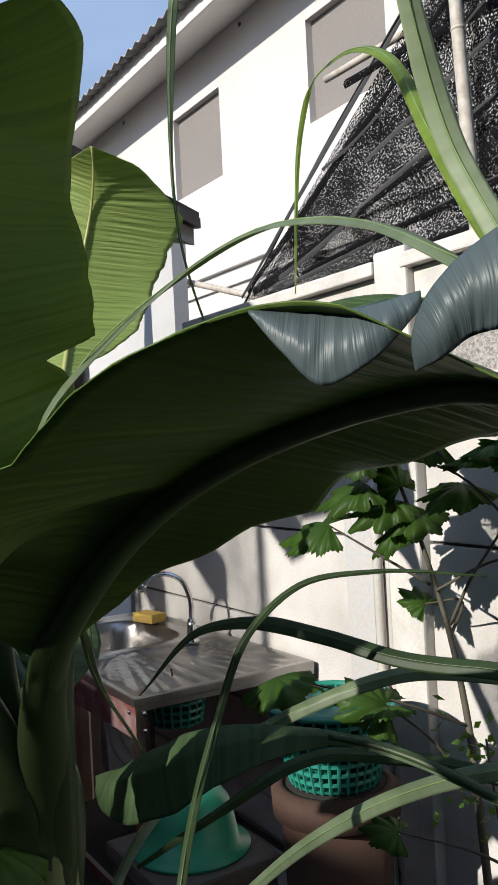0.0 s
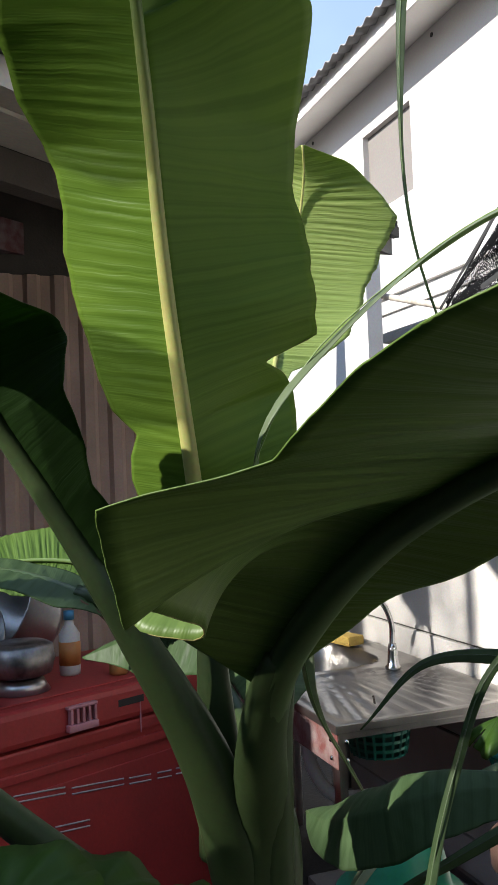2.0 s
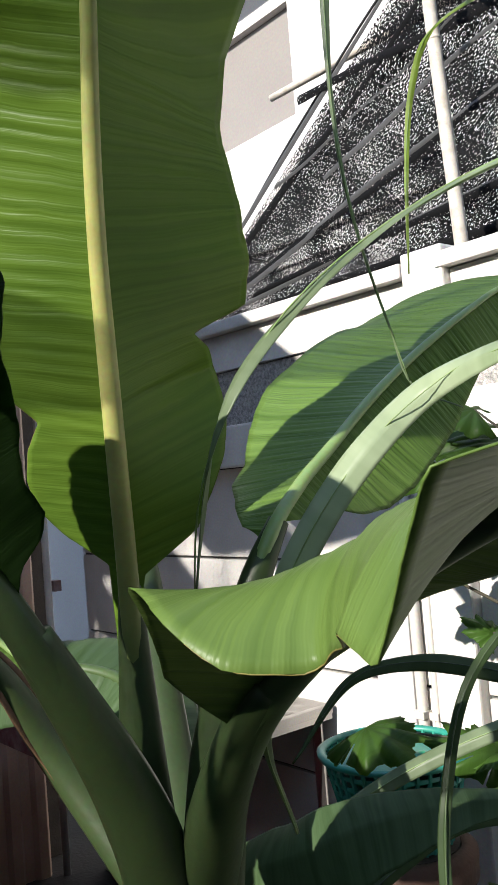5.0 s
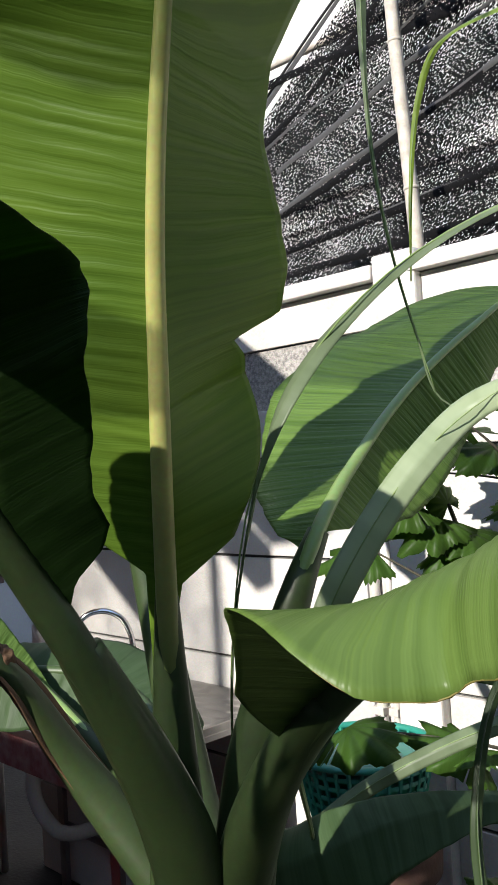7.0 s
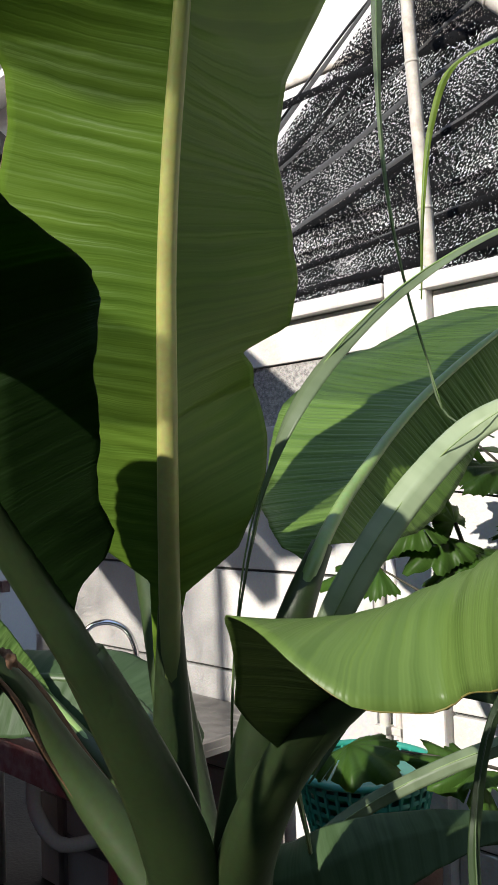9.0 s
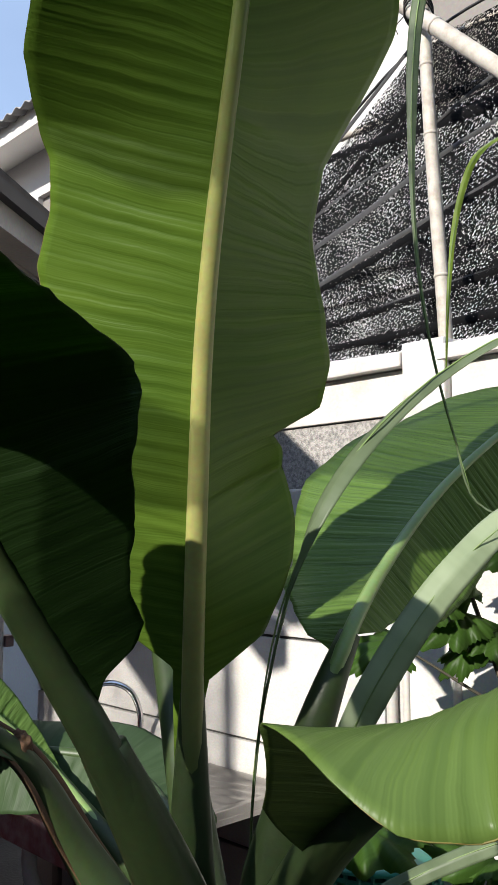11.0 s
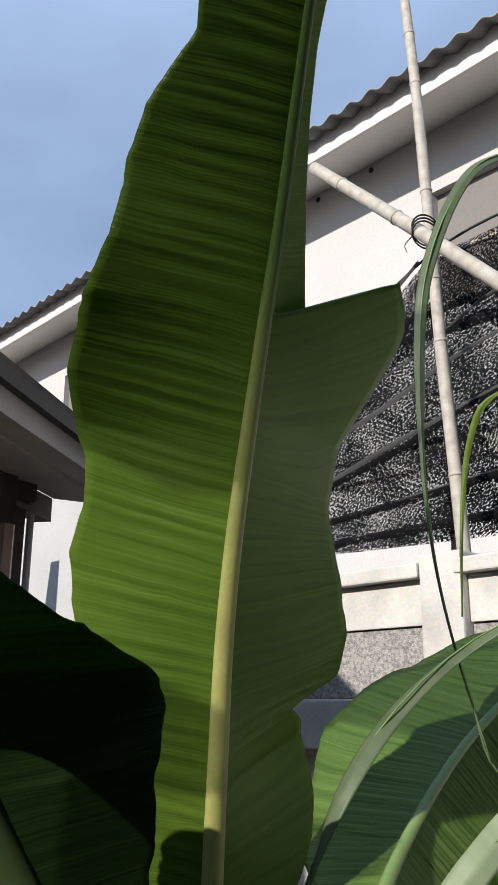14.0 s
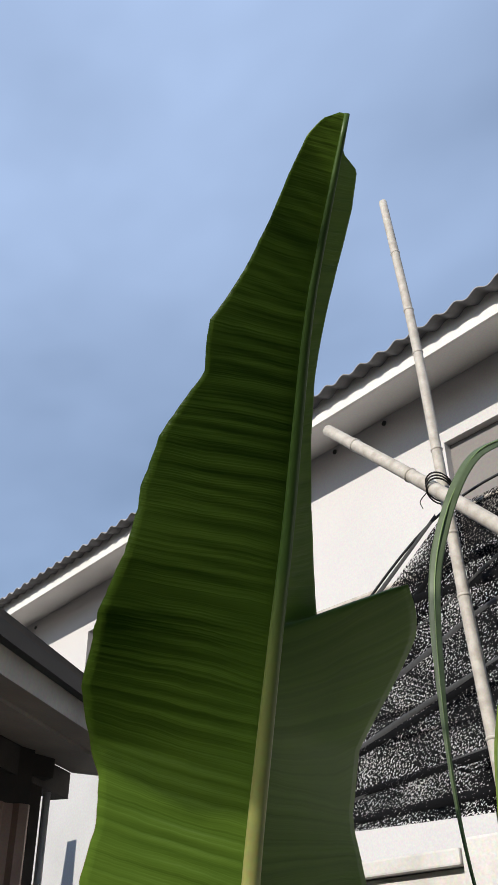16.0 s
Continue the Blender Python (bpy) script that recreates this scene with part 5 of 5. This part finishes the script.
ST9 = [(0, .004, .004), (.38, .012, .012), (.45, .10, .10), (.6, .15, .15), (.74, .11, .13), (.82, .11, .10), (.88, .11, .08), (1, .06, .04)]
banana_leaf(MID9, (0.1, -0.5, 0.8), [(s, l, r, 0, 0, 0, 0) for s, l, r in ST9], 0.40, [0.026, 0.02, 0.010], M_SHADE_LEAF, M_RIB_GREEN, 9, "unseen broad leaf added towards the sun for shade", under=-1)
MID10 = [(-0.53, 1.06, 0.80), (-0.60, 0.72, 1.10), (-0.66, 0.40, 1.60), (-0.62, 0.15, 2.05), (-0.50, 0.02, 2.32), (-0.30, -0.05, 2.48), (-0.08, -0.10, 2.54)]
ST10 = [(0, .004, .004), (.50, .012, .012), (.512, .06, .16), (.525, .08, .27), (.575, .08, .27), (.587, .06, .13), (.60, .012, .012), (.70, .012, .03), (.715, .06, .20), (.74, .14, .24), (.80, .15, .24), (.88, .15, .20), (.96, .12, .13), (1, .06, .06)]
banana_leaf(MID10, (0.1, -0.8, 0.2), [(s, l, r, 0, 0, 0, 0) for s, l, r in ST10], 0.52, [0.028, 0.02, 0.010], M_SHADE_LEAF, M_RIB_GREEN, 10, "unseen tall leaf added towards the sun for shade", under=-1)


def dry_margin(mid, face, s0, s1, off, r):
    """The browned, papery margin along a petiole."""
    M = curve_points(mid, 60)
    T, N, B = frames_along(M, face)
    pts = [tuple(M[i] + B[i] * off + N[i] * 0.004) for i in range(int(59 * s0), int(59 * s1), 3)]
    part("dry_margin", tube(pts, [r * 0.5, r, r * 0.6], 8, 30, face=face, flat=0.3), M_DRY, plant, "brown papery petiole margin", True)


dry_margin(MID6, (0.3, -0.3, 0.9), 0.12, 0.52, 0.018, 0.005)

dry_margin(MID6, (0.3, -0.3, 0.9), 0.20, 0.55, -0.018, 0.004)
# shrivelled, browned base of the lower leaf
bm = bmesh.new()
bmesh.ops.create_icosphere(bm, subdivisions=4, radius=0.012)
for v in bm.verts:
    q = 1 + 0.7 * noise.noise(v.co * 70) + 0.25 * noise.noise(v.co * 190)
    v.co = Vector((-0.676 + v.co.x * 0.8 * q, 0.945 + v.co.y * 0.9 * q, 1.222 + v.co.z * 1.2 * q))
part("withered_base", bm, M_DRY, plant, "withered brown leaf base", True)

# ---- long grass blades ----
def strap(P, w, m, seed, face=(0.6, -0.7, 0.4), rib=None, label="long strap-shaped grass blade", keel=18, taper=(0.55, 1.0, 0.9, 0.12), twist=0):
    th = empty("grass_blade", P[0], label, "grass", "long grass blades")
    st = [(s, w * t, w * t, -keel, -keel, 0, 0) for s, t in zip(np.linspace(0, 1, len(taper)), taper)]
    b = blade(P, face, st, 70, 4, 0.0, 0.0008, seed)
    leaf_part("blade", b, m, th, "", 0.0006)
    M = curve_points(P, 30)
    T, N, B = frames_along(M, face)
    part("midrib", tube([tuple(q) for q in (M + N * 0.0006)[::3]], [0.0010, 0.0008, 0.0004], 6, 40, face=face), rib or (M_RIB_GREEN if m is M_STRAP_SHADED else M_RIB_LIGHT), th, "pale midrib", True)
    return th


strap([(-0.54, 1.12, 1.0), (-0.499, 1.077, 1.162), (-0.449, 1.053, 1.311), (-0.393, 1.051, 1.435), (-0.366, 1.125, 1.525), (-0.315, 1.179, 1.579), (-0.191, 1.21, 1.609), (-0.036, 1.22, 1.582), (0.116, 1.203, 1.504), (0.263, 1.188, 1.419)], 0.0115, M_STRAP, 31, face=(0.2, -0.3, 1.0), taper=(0.2, 0.2, 0.35, 0.85, 1.0, 1.0, 1.0, 0.9, 0.7, 0.3))
strap([(-0.53, 1.21, 1.0), (-0.45, 1.112, 1.158), (-0.366, 1.09, 1.298), (-0.322, 1.14, 1.388), (-0.294, 1.187, 1.434), (-0.234, 1.187, 1.453), (-0.15, 1.17, 1.46)], 0.015, M_STRAP_PALE, 32, taper=(0.15, 0.2, 0.7, 1.0, 1.0, 0.9, 0.5))
REED = [(-0.367, 1.402, 2.213), (-0.385, 1.326, 2.158), (-0.422, 1.273, 2.028), (-0.431, 1.25, 1.841), (-0.422, 1.253, 1.638), (-0.413, 1.288, 1.512), (-0.4, 1.302, 1.451), (-0.363, 1.329, 1.426)]
strap(REED, 0.0085, M_STRAP, 33, taper=(1.0, 1.0, 1.0, 0.75, 0.3, 0.2, 0.15, 0.1))
strap([(-0.52, 1.12, 0.7), (-0.585, 1.185, 0.8), (-0.678, 1.291, 0.841), (-0.748, 1.408, 0.859), (-0.72, 1.492, 0.907), (-0.629, 1.572, 0.971), (-0.52, 1.651, 1.022), (-0.30, 1.75, 1.04)][::-1], 0.014, M_STRAP, 41, face=(0.5, -0.6, 0.6), taper=(1, 1.0, 0.9, 0.35))
strap([(-0.12, 1.66, 0.98), (-0.225, 1.565, 0.977), (-0.308, 1.459, 0.945), (-0.361, 1.354, 0.896), (-0.37, 1.25, 0.85)], 0.013, M_STRAP, 42, face=(0.5, -0.6, 0.6), taper=(1, 1, 0.9, 0.5))
strap([(-0.25, 1.10, 0.7), (-0.262, 1.126, 0.942), (-0.334, 1.214, 1.072), (-0.331, 1.274, 1.185), (-0.307, 1.325, 1.228), (-0.257, 1.396, 1.24), (-0.169, 1.49, 1.232)], 0.0058, M_STRAP_SHADED, 43, taper=(0.9, 1, 0.9, 0.2))
strap([(-0.08, 1.58, 1.10), (-0.176, 1.524, 1.115), (-0.301, 1.468, 1.118), (-0.406, 1.423, 1.138), (-0.475, 1.36, 1.155), (-0.508, 1.299, 1.149), (-0.531, 1.212, 1.071)], 0.012, M_STRAP_SHADED, 44, face=(0.5, -0.6, 0.6), taper=(1, 1, 1.0, 0.08))
strap([(-0.624, 1.236, 0.80), (-0.597, 1.345, 0.852), (-0.534, 1.5, 0.924), (-0.463, 1.592, 0.921), (-0.25, 1.69, 0.91)][::-1], 0.012, M_STRAP_SHADED, 45, face=(0.5, -0.6, 0.6), taper=(1, 1, 0.9, 0.3))
strap([(0.10, 1.30, 1.44), (0.064, 1.281, 1.549), (0.033, 1.262, 1.63), (0.032, 1.224, 1.739), (0.05, 1.19, 1.80)], 0.012, M_STRAP_PALE, 46, taper=(0.8, 1, 1.0, 0.6))
strap([(0.051, 1.375, 1.472), (-0.046, 1.384, 1.59), (-0.137, 1.409, 1.713), (-0.241, 1.446, 1.849), (-0.413, 1.504, 1.93), (-0.539, 1.544, 1.928), (-0.563, 1.544, 1.872), (-0.581, 1.544, 1.771), (-0.588, 1.539, 1.633)], 0.010, M_STRAP_YEL, 47, taper=(1, 1, 1, 0.9, 0.8, 0.7, 0.5, 0.3, 0.1))


# ---- shrub by the wall ----
def lobed_leaf(at, size, way, up, m, parent, seed, holes=False):
    """A palmate leaf with three to five toothed lobes, folded a little along each lobe."""
    rn = random.Random(seed)
    way, up = Vector(way).normalized(), Vector(up).normalized()
    side = way.cross(up).normalized()
    up = side.cross(way)
    bm = bmesh.new()
    layer = bm.loops.layers.uv.new("blade")
    lobes = [(-68, 0.62), (-34, 0.85), (0, 1.0), (34, 0.85), (68, 0.62)]
    n = 72
    ring = []
    for k in range(n + 1):
        a = -125 + 250 * k / n
        r = 0.55
        for c, l in lobes:
            r = max(r, l * max(0.0, 1 - abs(a - c) / 34) ** 0.5 * 0.95)
        if abs(a) > 85:
            r = max(r, 0.42 * (1 - (abs(a) - 85) / 60))
        r *= 1 + 0.10 * abs(math.sin(k * 1.55 + seed)) + rn.uniform(-0.03, 0.03)
        ring.append((a, r))
    centre = bm.verts.new(at)
    inner, outer = [], []
    for a, r in ring:
        for frac, store in ((0.5, inner), (1.0, outer)):
            q = r * frac * size
            d = way * math.cos(radians(a)) + side * math.sin(radians(a))
            crease = 0.10 * math.cos(radians(a) * 360 / 34) * frac
            droop = -0.28 * (r * frac) ** 2 - 0.10 * abs(math.sin(radians(a))) * frac
            store.append(bm.verts.new(Vector(at) + d * q + up * size * (crease * 0.4 + droop)))
    skip = {rn.randrange(n), rn.randrange(n)} if holes else set()
    for k in range(n):
        fs = [bm.faces.new((centre, inner[k], inner[k + 1]))]
        if k not in skip:
            fs.append(bm.faces.new((inner[k], outer[k], outer[k + 1], inner[k + 1])))
        for f in fs:
            f.smooth = True
            for lp in f.loops:
                c = lp.vert.co - Vector(at)
                lp[layer].uv = (c.dot(side), c.dot(way))
    return leaf_part("leaf", bm, m, parent, "", 0.0005)


shrub = empty("shrub", (-0.55, 1.87, 0.0), "slender green shrub with lobed leaves beside the white wall", "shrub")
part("stem", tube([(-0.54, 1.87, 0.0), (-0.56, 1.88, 0.4), (-0.597, 1.892, 0.728), (-0.636, 1.916, 0.856), (-0.711, 1.947, 1.029), (-0.769, 1.947, 1.18), (-0.80, 1.925, 1.30)], [0.010, 0.008, 0.004], 10, 50), M_TWIG, shrub, "dark slender stem", True)
BR = [[(-0.753, 1.949, 1.102), (-0.815, 1.89, 1.155), (-0.90, 1.815, 1.225)], [(-0.707, 1.951, 1.029), (-0.666, 1.97, 1.118), (-0.596, 1.984, 1.216), (-0.52, 1.98, 1.36)],
      [(-0.731, 1.942, 1.094), (-0.645, 1.997, 1.149), (-0.50, 1.99, 1.18)], [(-0.45, 1.90, 1.0), (-0.529, 1.914, 1.255), (-0.621, 1.90, 1.327), (-0.807, 1.842, 1.367)],
      [(-0.54, 1.87, 0.2), (-0.42, 1.92, 0.6), (-0.45, 1.90, 1.0)], [(-0.60, 1.892, 0.74), (-0.63, 1.80, 0.87), (-0.66, 1.74, 0.925)], [(-0.636, 1.916, 0.856), (-0.66, 1.78, 0.92), (-0.76, 1.66, 0.955), (-0.80, 1.60, 0.97)],
      [(-0.70, 1.945, 1.01), (-0.74, 2.02, 1.06), (-0.86, 2.03, 1.04)], [(-0.621, 1.90, 1.327), (-0.66, 1.86, 1.40), (-0.72, 1.84, 1.46)], [(-0.52, 1.98, 1.36), (-0.54, 1.95, 1.42), (-0.60, 1.93, 1.45)],
      [(-0.42, 1.92, 0.6), (-0.5, 1.80, 0.70), (-0.62, 1.72, 0.72)]]
for k, b in enumerate(BR):
    part("branch", tube(b, [0.0036, 0.0017], 8, 24), M_TWIG, shrub, "", True)
LV = [((-0.90, 1.815, 1.228), 0.115, (-0.7, -0.4, -0.1)), ((-0.807, 1.842, 1.37), 0.10, (-0.8, -0.5, 0.0)), ((-0.847, 1.87, 1.31), 0.11, (-0.6, -0.5, -0.2)), ((-0.81, 1.911, 1.275), 0.10, (-0.2, -0.8, -0.3)), ((-0.774, 1.945, 1.25), 0.09, (0.5, -0.6, -0.3)),
      ((-0.682, 1.90, 1.40), 0.12, (-0.5, -0.8, 0.1)), ((-0.584, 1.937, 1.355), 0.11, (0.4, -0.7, 0.1)), ((-0.642, 1.94, 1.305), 0.10, (0.1, -0.9, -0.2)), ((-0.747, 1.90, 1.428), 0.13, (-0.8, -0.2, 0.1)), ((-0.534, 1.915, 1.384), 0.10, (0.7, -0.5, 0.0)),
      ((-0.803, 1.91, 1.215), 0.07, (-0.5, -0.6, -0.6)), ((-0.80, 1.60, 0.972), 0.11, (0.9, -0.3, 0.0)), ((-0.66, 1.74, 0.928), 0.10, (-0.5, -0.6, 0.3)), ((-0.66, 1.74, 0.925), 0.08, (0.6, -0.6, 0.2)), ((-0.86, 2.03, 1.04), 0.06, (-0.6, -0.3, 0.5)),
      ((-0.52, 1.98, 1.36), 0.11, (0.3, -0.6, 0.4)), ((-0.50, 1.99, 1.18), 0.09, (0.8, -0.4, 0.0)), ((-0.60, 1.93, 1.45), 0.11, (-0.2, -0.8, 0.3)), ((-0.72, 1.84, 1.46), 0.10, (-0.6, -0.6, 0.2)), ((-0.62, 1.72, 0.72), 0.06, (-0.5, -0.6, 0.2)), ((-0.80, 1.925, 1.30), 0.07, (-0.3, -0.3, 0.8))]
for k, (at, size, way) in enumerate(LV):
    lobed_leaf(at, size * 1.12, way, (0.25, -0.35, 0.9), M_SHRUB, shrub, 60 + k, k in (11, 12, 2))

# fine-leaved twiggy herb beside the shrub
herb = empty("herb", (-0.50, 1.90, 0.0), "fine-leaved dark herb beside the white wall", "herb")
rn = random.Random(5)
part("stem", tube([(-0.50, 1.90, 0.0), (-0.52, 1.89, 0.5), (-0.56, 1.88, 0.86)], [0.004, 0.002], 8, 20), M_TWIG, herb, "", True)
bm = bmesh.new()
lay = bm.loops.layers.uv.new("blade")
for k in range(170):
    c = Vector((-0.565 + rn.gauss(0, 0.05), 1.88 + rn.gauss(0, 0.04), 0.80 + rn.gauss(0, 0.06)))
    d, u = Vector((rn.uniform(-1, 1), rn.uniform(-1, 1), rn.uniform(-0.6, 0.8))).normalized(), Vector((rn.uniform(-1, 1), rn.uniform(-1, 1), 1)).normalized()
    s = d.cross(u).normalized() * 0.006
    l = rn.uniform(0.014, 0.024)
    f = bm.faces.new([bm.verts.new(p) for p in (c, c + d * l * 0.45 + s, c + d * l, c + d * l * 0.45 - s)])
    for lp in f.loops:
        lp[lay].uv = (0, 0)
tagged(part("foliage", bm, M_SHRUB, herb), kind="stuff")

# ---- round-leaved herb at the foot of the banana plant ----
taro = empty("round_leaved_herb", (-0.40, 0.88, 0.0), "broad round-leaved herb at the banana's foot", "herb")
for k, (at, size, way) in enumerate((((-0.435, 0.875, 0.985), 0.085, (0.2, -0.9, 0.0)), ((-0.405, 0.79, 1.005), 0.085, (-0.6, -0.6, 0.1)), ((-0.437, 0.99, 0.962), 0.06, (0.5, -0.6, 0.1)))):
    at, way = Vector(at), Vector(way).normalized()
    side = way.cross(Vector((0.35, -0.25, 0.9))).normalized()
    up = side.cross(way)
    bm = bmesh.new()
    lay = bm.loops.layers.uv.new("blade")
    cen = bm.verts.new(at)
    rings = []
    for q in (0.35, 0.7, 1.0):
        ring = []
        for i in range(40):
            a = 6.2832 * i / 40
            r = size * q * (1 - 0.22 * max(0, math.cos(a - math.pi)) ** 6 + 0.03 * math.sin(5 * a + k))
            ring.append(bm.verts.new(at + way * math.cos(a) * r * 1.05 + side * math.sin(a) * r + up * (0.006 * math.cos(a * 8) * q - 0.02 * q * q)))
        rings.append(ring)
    fs = [bm.faces.new((cen, rings[0][i], rings[0][(i + 1) % 40])) for i in range(40)]
    for a_, b_ in zip(rings, rings[1:]):
        fs += [bm.faces.new((a_[i], b_[i], b_[(i + 1) % 40], a_[(i + 1) % 40])) for i in range(40)]
    for f in fs:
        f.smooth = True
        for lp in f.loops:
            c = lp.vert.co - at
            lp[lay].uv = (c.dot(side), c.dot(way))
    leaf_part("leaf", bm, M_SHRUB, taro, "", 0.0006)
    part("stalk", tube([(-0.40 + 0.01 * k, 0.88, 0.0), tuple(at - Vector((0, 0, 0.3)) + Vector((0.0, 0.02, 0))), tuple(at)], [0.006, 0.003], 8, 20), M_PETIOLE, taro, "", True)
